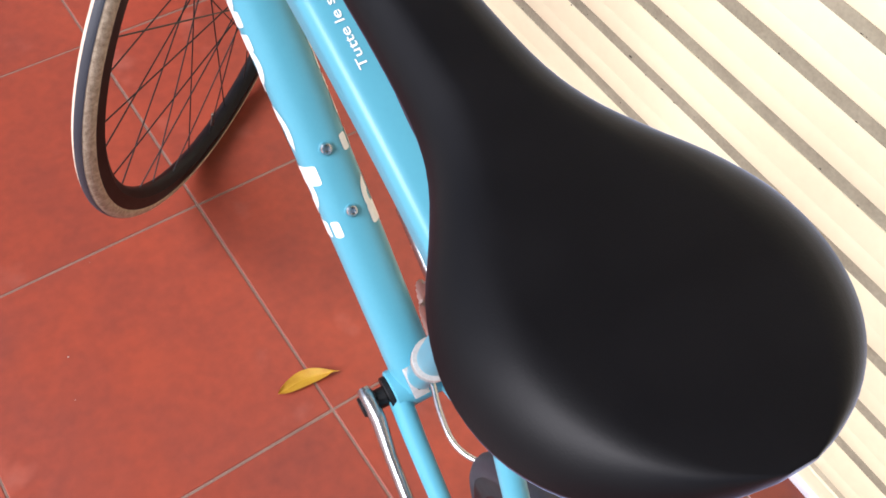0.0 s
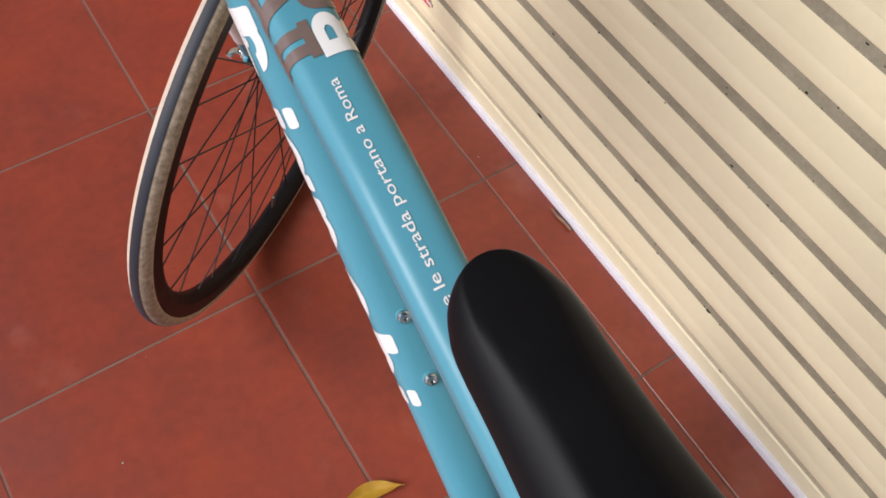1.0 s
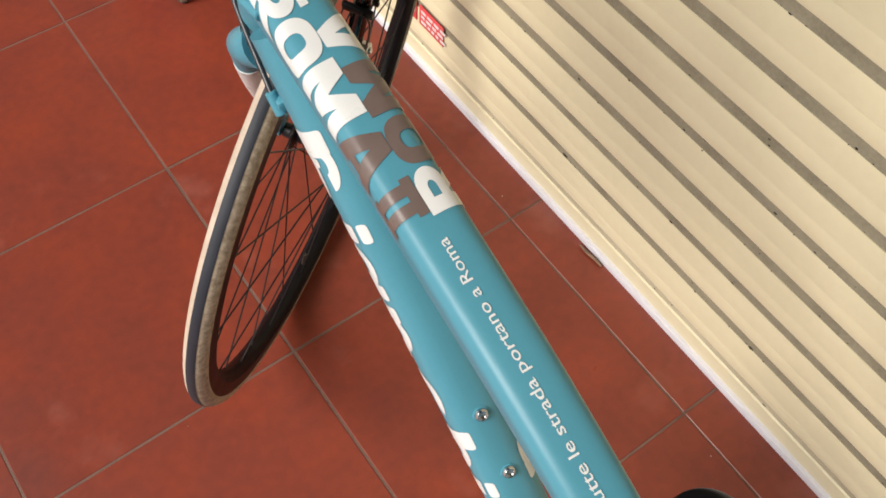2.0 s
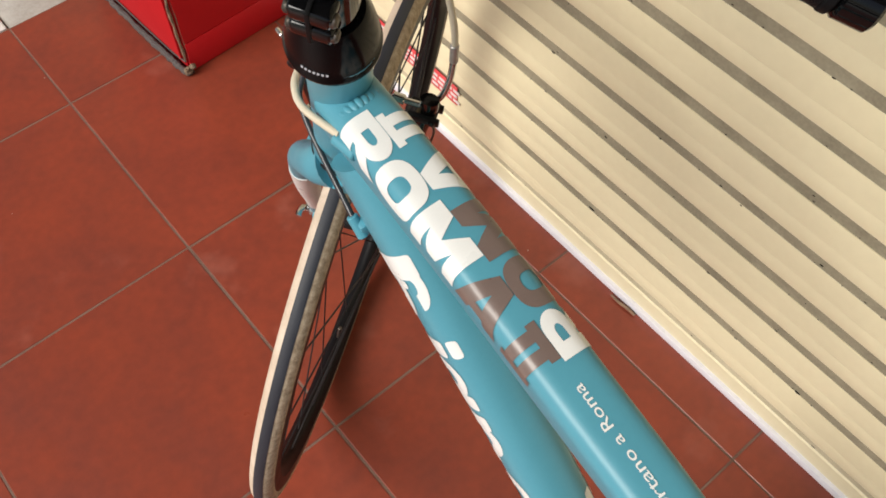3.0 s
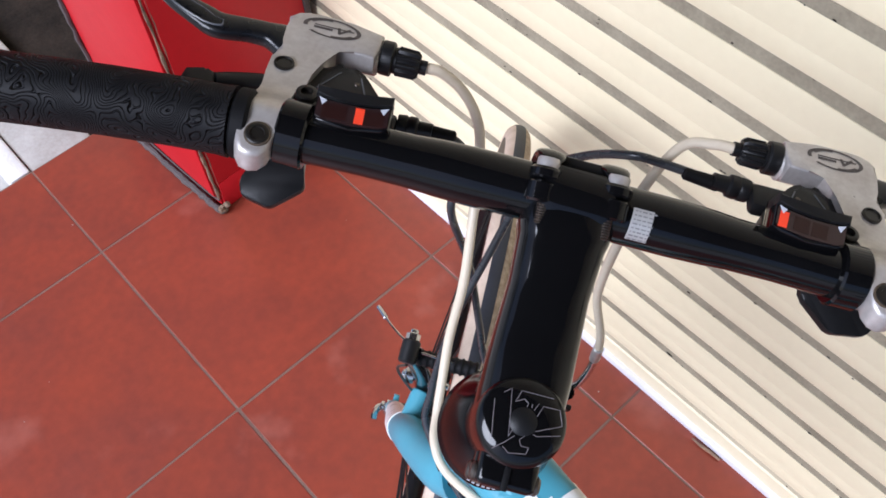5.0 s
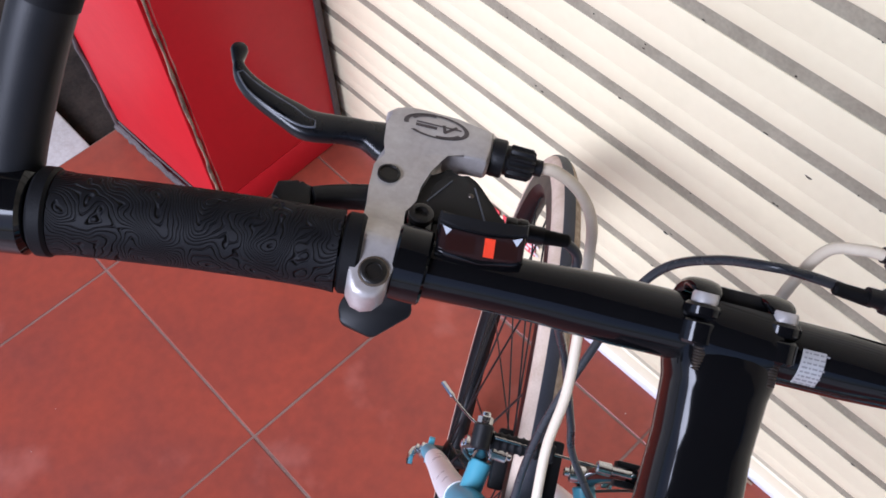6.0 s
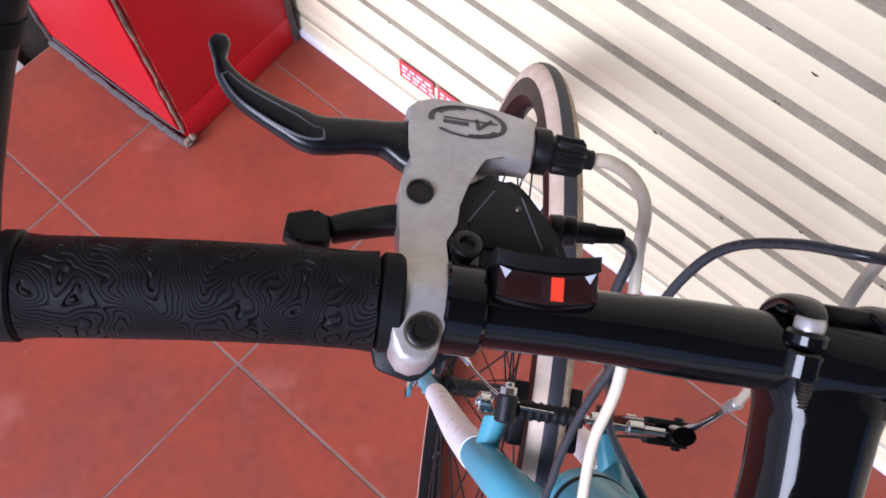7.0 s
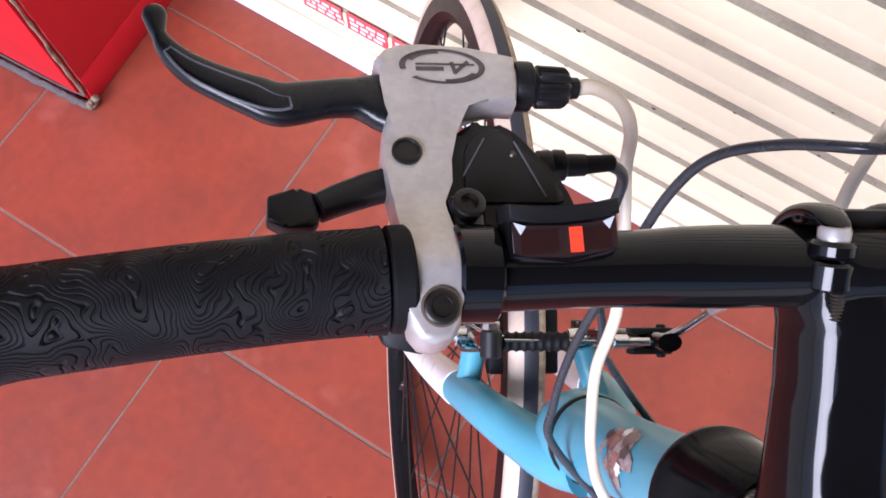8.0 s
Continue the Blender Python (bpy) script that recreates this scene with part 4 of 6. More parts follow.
# --- linear-pull front brake
for sx in (-1, 1):
    bm = bmesh.new()
    shift = 0.0 if sx < 0 else -0.009
    path = catmull([(sx * 0.043 + shift, 0.050, -0.372), (sx * 0.046 + shift, 0.054, -0.34), (sx * 0.051 + shift, 0.055, -0.30), (sx * 0.056 + shift, 0.0545, -0.264), (sx * 0.0565 + shift, 0.054, -0.247)], 5)
    sweep(bm, path, [(0.0075, 0.0055)] * len(path), 12, up=(0, 1, 0))
    arm = part("brake_arm", bm, M_BLACK_GLOSS, bicycle, "black linear-pull brake arm", m=STL)
    bm = bmesh.new()
    cyl(bm, (sx * 0.043 + shift, 0.052, -0.372), (sx * 0.043 + shift, 0.064, -0.372), 0.0062, 12)
    part("pivot_bolt", bm, M_DARK_STEEL, arm)
    bm = bmesh.new()
    box(bm, (-0.0052, -0.022, -0.0055), (0.0052, 0.022, 0.0055), 0.002, Matrix.Translation((sx * 0.019 - 0.012, 0.050, -0.356)))
    part("brake_pad", bm, M_RUBBER, arm)
    bm = bmesh.new()
    cyl(bm, (sx * 0.024 + shift, 0.052, -0.352), (sx * 0.062 + shift, 0.054, -0.350), 0.0033, 10)
    cyl(bm, (sx * 0.052 + shift, 0.054, -0.3505), (sx * 0.060 + shift, 0.054, -0.350), 0.0068, 12)
    cyl(bm, (sx * 0.028 + shift, 0.052, -0.352), (sx * 0.040 + shift, 0.053, -0.351), 0.0062, 12)
    part("pad_post", bm, M_CHROME, arm)
    # spring beside the arm
    bm = bmesh.new()
    sweep(bm, catmull([(sx * 0.050 + shift, 0.044, -0.372), (sx * 0.060 + shift, 0.047, -0.33), (sx * 0.064 + shift, 0.048, -0.29), (sx * 0.058 + shift, 0.049, -0.275)], 4), 0.0011, 6)
    part("return_spring", bm, M_DARK_STEEL, arm)
    if sx < 0:
        bm = bmesh.new()
        cyl(bm, (-0.0575, 0.046, -0.248), (-0.0575, 0.062, -0.247), 0.0062, 14, 0.0012)
        part("cable_anchor", bm, M_BLACK_SATIN, arm)
        bm = bmesh.new()
        cyl(bm, (-0.0575, 0.060, -0.2472), (-0.0575, 0.0665, -0.247), 0.0048, 6, 0.0006)
        cyl(bm, (-0.0575, 0.066, -0.247), (-0.0575, 0.069, -0.247), 0.0028, 12, 0.0005)
        part("anchor_bolt", bm, M_CHROME, arm, "silver cable anchor bolt")
        bm = bmesh.new()
        sweep(bm, catmull([(-0.050, 0.058, -0.250), (-0.062, 0.061, -0.250), (-0.073, 0.069, -0.258), (-0.082, 0.078, -0.268)], 4), 0.0008, 6)
        part("cable_tail", bm, M_CHROME, arm)
        bm = bmesh.new()
        cyl(bm, (-0.0795, 0.0752, -0.2655), (-0.0875, 0.0835, -0.2745), 0.0019, 8)
        part("cable_crimp", bm, M_CHROME, arm, "crimped silver cable end")
    else:
        bm = bmesh.new()
        box(bm, (0.032, 0.046, -0.277), (0.058, 0.050, -0.267), 0.001)
        box(bm, (0.032, 0.058, -0.277), (0.058, 0.062, -0.267), 0.001)
        cyl(bm, (0.052, 0.044, -0.271), (0.052, 0.064, -0.271), 0.0030, 10)
        part("noodle_carrier", bm, M_BLACK_SATIN, arm)
NOODLE = catmull([(0.020, 0.054, -0.262), (0.032, 0.054, -0.262), (0.044, 0.0545, -0.260), (0.054, 0.060, -0.250), (0.0575, 0.067, -0.232), (0.0570, 0.0745, -0.208)], 6)
bm = bmesh.new()
sweep(bm, NOODLE, 0.0026, 10)
part("brake_noodle", bm, M_CHROME, bicycle, "bent chrome brake noodle", m=STL)
bm = bmesh.new()
cyl(bm, (0.018, 0.054, -0.262), (0.028, 0.054, -0.262), 0.0042, 12)
part("noodle_tip", bm, M_CHROME, bicycle, m=STL)
bm = bmesh.new()
prof = []
for k in range(9):
    z = k * 0.0058
    prof += [(0.0052, z), (0.0062, z + 0.0018), (0.0052, z + 0.0036)]
lathe(bm, [(0, 0)] + prof + [(0.0035, 0.056), (0, 0.056)], 14, Matrix.Translation((-0.010, 0.0545, -0.2575)) @ Matrix.Rotation(radians(-97), 4, "Y") @ Matrix.Diagonal((1, 1, 0.82, 1)))
part("rubber_boot", bm, M_RUBBER, bicycle, "ribbed black rubber boot", m=STL)
bm = bmesh.new()
cyl(bm, (-0.06, 0.056, -0.250), (0.02, 0.054, -0.262), 0.0008, 6, 0)
part("brake_wire", bm, M_CHROME, bicycle, m=STL)

# --- stem: body, face plate, cap, bolts
BAR_Y, BAR_Z = 0.0935, -0.016
def stem_body():
    bm = bmesh.new()
    secs = [(-0.002, 0.0176, 0.0205, -0.0208), (0.010, 0.0178, 0.0202, -0.0200), (0.022, 0.0178, 0.0184, -0.0178), (0.036, 0.0174, 0.0168, -0.0160),
            (0.054, 0.0168, 0.0162, -0.0135), (0.066, 0.0175, 0.0164, -0.0115), (0.074, 0.0180, 0.0165, -0.0102), (0.080, 0.0194, 0.0166, -0.0093), (0.0895, 0.0198, 0.0160, -0.0085)]
    path = catmull([(0, y, z) for y, a, b, z in secs], 4)
    n = len(path)
    rad = []
    for i in range(n):
        t = i / (n - 1) * (len(secs) - 1)
        k = min(int(t), len(secs) - 2)
        f = t - k
        rad.append((secs[k][1] * (1 - f) + secs[k + 1][1] * f, secs[k][2] * (1 - f) + secs[k + 1][2] * f))
    sweep(bm, path, rad, 36, up=(0, 0, 1), section=superell(3.0))
    lathe(bm, [(0, -0.0475), (0.0172, -0.0475), (0.0178, -0.0462), (0.0180, -0.040), (0.0180, -0.006), (0.0177, -0.003), (0, -0.003)], 40)
    return bm


stem = part("stem", stem_body(), M_BLACK_STEM, bicycle, "gloss black aluminium stem", m=ST, smooth=45)
bm = bmesh.new()
lathe(bm, [(0, -0.004), (0.0198, -0.004), (0.0201, -0.0022), (0.0196, -0.0002), (0.0178, 0.0013), (0.0140, 0.0024), (0.0095, 0.0030), (0.0062, 0.0031), (0.0058, 0.001), (0, 0.001)], 48)
top_cap = part("top_cap", bm, M_BLACK_GLOSS, stem, "gloss black top cap with thin engraving", m=Matrix.Diagonal((0.885, 0.885, 1.1, 1)))
bm = bmesh.new()
lathe(bm, [(0.0058, 0.0008), (0.0056, 0.0032), (0.0045, 0.0041), (0, 0.0043)], 22)
part("cap_bolt", bm, M_BLACK_SATIN, stem)
# engraving: thin plain strokes
lines = [[(-0.014, 0.0067), (-0.0128, -0.0023), (-0.0116, -0.0098)], [(-0.0107, 0.0103), (-0.0078, 0.0128), (-0.0048, -0.0076), (-0.0035, -0.0037)], [(-0.0103, -0.0141), (-0.0059, -0.0103), (-0.0023, -0.0066)],
         [(-0.0062, -0.0121), (-0.0031, -0.0142), (0.0042, -0.0129), (0.0048, -0.0101), (0.0014, -0.0101), (0.0001, -0.0078), (0.002, -0.0056)],
         [(0.0002, 0.0065), (0.0005, 0.0081), (-0.0016, 0.0095), (-0.0051, 0.0075), (-0.0034, 0.0127), (0.011, 0.0129)], [(0.0022, 0.0064), (0.0023, 0.0082)], [(0.0034, 0.0058), (0.005, 0.0091)],
         [(0.0053, 0.0036), (0.0071, 0.0085), (0.0147, 0.0088), (0.0171, 0.0024), (0.0058, -0.0028)], [(0.0052, -0.0042), (0.0072, -0.0046), (0.0173, -0.0017)]]
for l in lines:
    bm = bmesh.new()
    pts = [Vector((p.x, p.y, float(np.interp(math.hypot(p.x, p.y), (0.0062, 0.0095, 0.0140, 0.0178, 0.0196), (0.0031, 0.0030, 0.0024, 0.0013, -0.0002))))) for a, b in zip(l, l[1:]) for p in [Vector((*a, 0)).lerp(Vector((*b, 0)), f / 6) for f in range(6 + (b == l[-1]))]]
    sweep(bm, pts, 0.00017, 5)
    part("engraved_line", bm, M_CAPLINE, top_cap)
# pinch bolts behind the steerer
for z in (-0.0145, -0.0315):
    bm = bmesh.new()
    box(bm, (-0.0115, -0.0262, z - 0.0062), (0.0125, -0.010, z + 0.0062), 0.003, seg=3)
    part("pinch_lug", bm, M_BLACK_GLOSS, stem)
    bm = bmesh.new()
    cyl(bm, (-0.0135, -0.0218, z), (0.0145, -0.0218, z), 0.0040, 16, 0.0012)
    part("pinch_bolt", bm, M_DARK_STEEL, stem)
bm = bmesh.new()
box(bm, (-0.0012, -0.0268, -0.040), (0.0012, -0.015, -0.007), 0.0003)
part("stem_slot", bm, M_RUBBER, stem)
# clamp cap over the bar with its four bolts
bm = bmesh.new()
for sx in (-1, 1):
    prof = []
    for k in range(15):
        a = radians(-60 + 116 * k / 14)
        prof.append((BAR_Y + 0.0170 * math.cos(a), BAR_Z + 0.0170 * math.sin(a)))
    sweep(bm, [(sx * 0.0140, y, z) for y, z in prof], [(0.0026 * w, 0.0066 * w) for w in [1.0] * 10 + [0.98, 0.93, 0.85, 0.72, 0.5]], 16, up=(1, 0, 0), section=superell(2.4))
prof = [(BAR_Y + 0.0155 * math.cos(radians(a)), BAR_Z + 0.0155 * math.sin(radians(a))) for a in range(52, 160, 8)]
sweep(bm, [(0, y, z) for y, z in prof], [(0.0016, 0.0150)] * len(prof), 16, up=(1, 0, 0), section=superell(4))
part("bar_clamp", bm, M_BLACK_GLOSS, stem, "gloss black bar clamp", m=BG)
bm = bmesh.new()
box(bm, (-0.012, BAR_Y + 0.010, BAR_Z - 0.010), (0.012, BAR_Y + 0.0175, BAR_Z + 0.007), 0.002)
part("clamp_bridge", bm, M_BLACK_SATIN, stem, m=BG)
bm = bmesh.new()
prof = [(0.0, -0.0100)]
for k in range(14):
    prof += [(0.0129, -0.0098 + 0.0014 * k), (0.0137, -0.0092 + 0.0014 * k)]
lathe(bm, prof + [(0.0129, 0.0100), (0.0, 0.0100)], 36, Matrix.Translation((0, BAR_Y, BAR_Z)) @ Matrix.Rotation(radians(90), 4, "Y"))
part("knurled_bar", bm, M_DARK_STEEL, stem, m=BG)
BOLT_WAY = Vector((0, 0.98, 0.2))
for sx in (-1, 1):
    c = Vector((sx * 0.0150, 0.1020, -0.0040))
    bm = bmesh.new()
    cyl(bm, c - BOLT_WAY * 0.0052, c, 0.0070, 24, 0.0012)
    part("bolt_boss", bm, M_BLACK_GLOSS, stem, m=BG)
    bm = bmesh.new()
    cyl(bm, c - BOLT_WAY * 0.0150, c - BOLT_WAY * 0.0060, 0.0073, 24, 0.0010)
    part("bolt_boss", bm, M_BLACK_GLOSS, stem, m=BG)
    bm = bmesh.new()
    lathe(bm, [(0, -0.002), (0.0048, -0.002), (0.0049, 0.0030), (0.0043, 0.0040), (0.0026, 0.0040), (0.0024, 0.0012), (0, 0.0012)], 24,
          Matrix.Translation(c) @ BOLT_WAY.to_track_quat("Z", "Y").to_matrix().to_4x4())
    part("face_bolt", bm, M_SILVER, stem, "silver clamp bolt", m=BG)
    # threaded end showing behind the boss
    bm = bmesh.new()
    prof = [(0, -0.0245), (0.0022, -0.0245)]
    for k in range(9):
        prof += [(0.0028, -0.0240 + 0.0011 * k), (0.0023, -0.0240 + 0.0011 * k + 0.00055)]
    lathe(bm, prof + [(0, -0.0135)], 16, Matrix.Translation(c + Vector((sx * -0.0016, 0, 0.0034))) @ BOLT_WAY.to_track_quat("Z", "Y").to_matrix().to_4x4())
    part("bolt_thread", bm, M_DARK_STEEL, stem, "worn threaded bolt end", m=BG)

# --- handlebar
BAR = [(0.0, 0.0935), (0.03, 0.0935), (0.06, 0.0933), (0.09, 0.0928), (0.115, 0.0921), (0.14, 0.0910), (0.17, 0.0890), (0.20, 0.0860), (0.23, 0.0823), (0.264, 0.0778)]


def bar_at(x):
    a = abs(x)
    for (x0, y0), (x1, y1) in zip(BAR, BAR[1:]):
        if a <= x1:
            return Vector((x, y0 + (y1 - y0) * (a - x0) / (x1 - x0), BAR_Z))
    return Vector((x, BAR[-1][1], BAR_Z))


bm = bmesh.new()
xs = [-0.264, -0.23, -0.20, -0.17, -0.14, -0.115, -0.09, -0.07, -0.06, -0.045, -0.03, -0.015, 0, 0.015, 0.03, 0.045, 0.06, 0.07, 0.09, 0.115, 0.14, 0.17, 0.20, 0.23, 0.264]
sweep(bm, [bar_at(x) for x in xs], [0.0127 if abs(x) < 0.05 else 0.0122 if abs(x) < 0.065 else 0.0115 if abs(x) < 0.08 else 0.0111 for x in xs], 32)
handlebar = part("handlebar", bm, M_BLACK_GLOSS, bicycle, "gloss black flat handlebar", m=STB, smooth=60)
# foil label beside the stem, with unreadable print
bm = bmesh.new()
xs2 = [0.0235 + 0.0010 * k for k in range(10)]
rows = []
for x in xs2:
    rows.append([bm.verts.new(bar_at(x) + Vector((0, 0.0130 * math.sin(a), 0.0130 * math.cos(a)))) for a in np.linspace(radians(-60), radians(4), 12)])
for a, b in zip(rows, rows[1:]):
    for k in range(11):
        bm.faces.new((a[k], a[k + 1], b[k + 1], b[k]))
label = part("bar_label", bm, M_FOIL, handlebar, "silver label with tiny grey print", smooth=60)
rnd = random.Random(17)
for r in range(8):
    a = radians(-57 + 8 * r)
    x = -0.0046
    while x < 0.0036:
        w = rnd.uniform(0.0006, 0.0022)
        bm = bmesh.new()
        m = Matrix.Translation(bar_at(0.029) + Vector((0, 0.01308 * math.sin(a), 0.01308 * math.cos(a)))) @ Matrix.Rotation(-a, 4, "X")
        box(bm, (x, -0.00032, -0.0001), (min(x + w, 0.0047), 0.00032, 0.0001), 0, m)
        part("print_bar", bm, M_PRINT, label)
        x += w + 0.0006


def grip_material():
    """Black rubber with raised contour lines, like those of a map."""
    ma = material("contour rubber grip", (0.0055, 0.0052, 0.0062), 0.50, second=(0.012, 0.012, 0.013), scale=60, fine=900, amount=0.6, spec=0.15)
    nt = ma.node_tree
    bs = nt.nodes["Principled BSDF"]
    co = nt.nodes.new("ShaderNodeTexCoord")
    mapping = nt.nodes.new("ShaderNodeMapping")
    mapping.inputs["Scale"].default_value = (44, 44, 44)
    nt.links.new(co.outputs["Object"], mapping.inputs["Vector"])
    no = nt.nodes.new("ShaderNodeTexNoise")
    no.inputs["Scale"].default_value, no.inputs["Detail"].default_value, no.inputs["Roughness"].default_value = 1.0, 1.6, 0.5
    nt.links.new(mapping.outputs[0], no.inputs["Vector"])
    mul = nt.nodes.new("ShaderNodeMath")
    mul.operation = "MULTIPLY"
    mul.inputs[1].default_value = 35.0
    nt.links.new(no.outputs["Fac"], mul.inputs[0])
    fr = nt.nodes.new("ShaderNodeMath")
    fr.operation = "PINGPONG"
    fr.inputs[1].default_value = 0.5
    nt.links.new(mul.outputs[0], fr.inputs[0])
    ramp = nt.nodes.new("ShaderNodeMapRange")
    ramp.interpolation_type = "SMOOTHSTEP"
    ramp.inputs["From Min"].default_value, ramp.inputs["From Max"].default_value = 0.02, 0.22
    nt.links.new(fr.outputs[0], ramp.inputs["Value"])
    b = nt.nodes.new("ShaderNodeBump")
    b.inputs["Distance"].default_value = 0.0017
    nt.links.new(ramp.outputs[0], b.inputs["Height"])
    nt.links.new(b.outputs["Normal"], bs.inputs["Normal"])
    return ma


M_GRIP = grip_material()


def controls(side):
    """Grip, bar end, brake lever and shifter on one side; side -1 is the left one."""
    def P(x, y=0.0, z=0.0):
        return Vector((side * x, y, z))

    # grip
    bm = bmesh.new()
    xs = np.linspace(0.1475, 0.2475, 22)
    sweep(bm, [bar_at(side * x) for x in xs], [0.0149 + (0.0005 if i in (0, 21) else 0) for i in range(22)], 36)
    grip = part("grip", bm, M_GRIP, bicycle, "black rubber grip with contour-line relief", m=STB, smooth=60)
    for x0, x1, r in ((0.1395, 0.1468, 0.0152), (0.2480, 0.2545, 0.0163)):
        bm = bmesh.new()
        cyl(bm, bar_at(side * x0), bar_at(side * x1), r, 36, 0.0012)
        part("grip_collar", bm, M_RUBBER, grip)
    # bar end
    bm = bmesh.new()
    cyl(bm, bar_at(side * 0.2555), bar_at(side * 0.2555) + P(0.022, -0.003, 0), 0.0165, 28, 0.002)
    horn = part("bar_end", bm, M_BLACK_GLOSS, bicycle, "black clamp-on bar end", m=STB)
    bm = bmesh.new()
    c = bar_at(side * 0.2555) + P(0.0125, 0, 0)
    path = catmull([c + Vector((0, 0.008, 0)), c + P(-0.002, 0.03, 0.014), c + P(-0.008, 0.065, 0.036), c + P(-0.018, 0.098, 0.056), c + P(-0.029, 0.115, 0.064)], 6)
    sweep(bm, path, 0.0112, 20)
    part("horn", bm, M_BLACK_SATIN, horn)
    bm = bmesh.new()
    sweep(bm, path[12:14], 0.0117, 20)
    part("horn_seam", bm, M_RUBBER, horn)

    # brake lever: a frame in the lever's plane, origin on the clamp, u outwards, v along the lever body
    q = Vector((0, 0.8768, -0.4809))
    nrm = Vector((1, 0, 0)).cross(q)
    LV = Matrix.Translation((0, 0.084, -0.0055)) @ Matrix((Vector((1, 0, 0)), q, nrm)).transposed().to_4x4()
    LM = STB @ LV
    out = [(0.1272, 0.000), (0.1280, -0.0056), (0.1310, -0.0090), (0.1350, -0.0102), (0.1390, -0.0092), (0.1417, -0.0060), (0.1427, 0.000), (0.1428, 0.010), (0.1425, 0.022), (0.1427, 0.034), (0.1440, 0.045), (0.1443, 0.055),
           (0.1434, 0.0622), (0.1408, 0.0680), (0.1418, 0.0780), (0.1450, 0.0862), (0.1418, 0.0902), (0.1367, 0.0925), (0.1290, 0.0930), (0.115, 0.0912), (0.0992, 0.0893),
           (0.0990, 0.0800), (0.1005, 0.0712), (0.110, 0.0716), (0.1180, 0.0710), (0.1204, 0.0665), (0.1216, 0.0585), (0.1242, 0.049), (0.1268, 0.042), (0.1278, 0.034), (0.1273, 0.024), (0.1268, 0.012)]
    bm = bmesh.new()
    prism(bm, [(side * x, y) for x, y in out], -0.0115, 0.0004, 0.0022, seg=3)
    for y in (0.0055, 0.0085, 0.0116, 0.0155, 0.020, 0.025, 0.031, 0.038):
        bmesh.ops.bisect_plane(bm, geom=bm.verts[:] + bm.edges[:] + bm.faces[:], plane_co=(0, y, 0), plane_no=(0, 1, 0), dist=1e-6)
    for v in bm.verts:
        v.co.z += float(np.interp(v.co.y, (-0.012, 0.0055, 0.0085, 0.0116, 0.0155, 0.020, 0.025, 0.031, 0.038), (-0.0010, 0.0046, 0.0062, 0.0068, 0.0058, 0.0036, 0.0008, -0.0024, -0.0042)))
    lever = part("brake_lever", bm, M_SILVER, bicycle, "worn silver brake lever bracket with black blade", m=LM, smooth=40)
    bm = bmesh.new()
    cyl(bm, (side * 0.134, 0.0822, -0.0128), (side * 0.0990, 0.0822, -0.0128), 0.0088, 28, 0.001)
    part("cable_barrel", bm, M_SILVER, lever)
    # clamp round the bar
    bm = bmesh.new()
    cb = LV.inverted() @ bar_at(side * 0.1322)
    cyl(bm, cb - Vector((side * 0.0062, 0, 0)), cb + Vector((side * 0.0066, 0, 0)), 0.0122, 28, 0.0015)
    part("clamp_ring", bm, M_SILVER, lever)
    bm = bmesh.new()
    sweep(bm, [cb + Vector((side * 0.0070 * c, -0.0124, 0.002)) for c in (-1, 1)], 0.0006, 6)
    part("clamp_joint", bm, M_DARK_STEEL, lever)
    # bolts
    bm = bmesh.new()
    lathe(bm, [(0.0056, -0.0005), (0.0055, 0.0006), (0.0049, 0.0007), (0.0047, -0.001)], 26, Matrix.Translation((side * 0.1335, -0.0012, 0.0030)) @ Matrix.Rotation(radians(17.5), 4, "X"))
    part("bolt_recess", bm, M_BRASS, lever, "brown grimy recess")
    bm = bmesh.new()
    lathe(bm, [(0.0050, -0.0010), (0.0048, 0.0008), (0.0042, 0.0012), (0.0030, 0.0012), (0.0028, 0.0006), (0, 0.0006)], 18, Matrix.Translation((side * 0.1335, -0.0012, 0.0030)) @ Matrix.Rotation(radians(17.5), 4, "X"))
    part("clamp_bolt", bm, M_DARK_BOLT, lever, "dark socket bolt")
    bm = bmesh.new()
    lathe(bm, [(0.0046, -0.0038), (0.0046, -0.0029), (0.0038, -0.0026), (0.0036, -0.0034), (0, -0.0034)], 22, Matrix.Translation((side * 0.1376, 0.0515, 0)))
    part("pivot_bolt", bm, M_DARK_BOLT, lever)
    # oval maker's mark as plain shapes
    bm = bmesh.new()
    join(bm, ring(0, 0, 0.0068, 0.0058, 28, gap=0.5, turn=0.5, sx=2.05))
    join(bm, ring(0, 0, 0.0066, 0.0050, 10, gap=5.2, turn=2.2, sx=2.05))
    join(bm, ring(0, 0, 0.0066, 0.0050, 10, gap=5.2, turn=5.3, sx=2.05))
    for (x0, y0, x1, y1, w) in ((-0.0085, -0.0022, -0.0036, 0.0026, 0.0007), (-0.0040, 0.0026, -0.0030, -0.0018, 0.0007), (-0.0105, -0.0010, 0.0086, -0.0006, 0.0004),
                                (-0.0004, 0.0010, 0.0086, 0.0012, 0.0008)):
        d = Vector((x1 - x0, y1 - y0)).normalized() * w
        f = bmesh.new()
        f.faces.new([f.verts.new((a, b, 0)) for a, b in ((x0 - d.y, y0 + d.x), (x1 - d.y, y1 + d.x), (x1 + d.y, y1 - d.x), (x0 + d.y, y0 - d.x))])
        join(bm, f)
    bmesh.ops.recalc_face_normals(bm, faces=bm.faces[:])
    part("logo_shape", bm, M_INK, lever, "dark oval mark with plain strokes", m=pose(side * 0.1237, 0.0834, -0.0036, 0, 0, 180))
    # blade
    bm = bmesh.new()
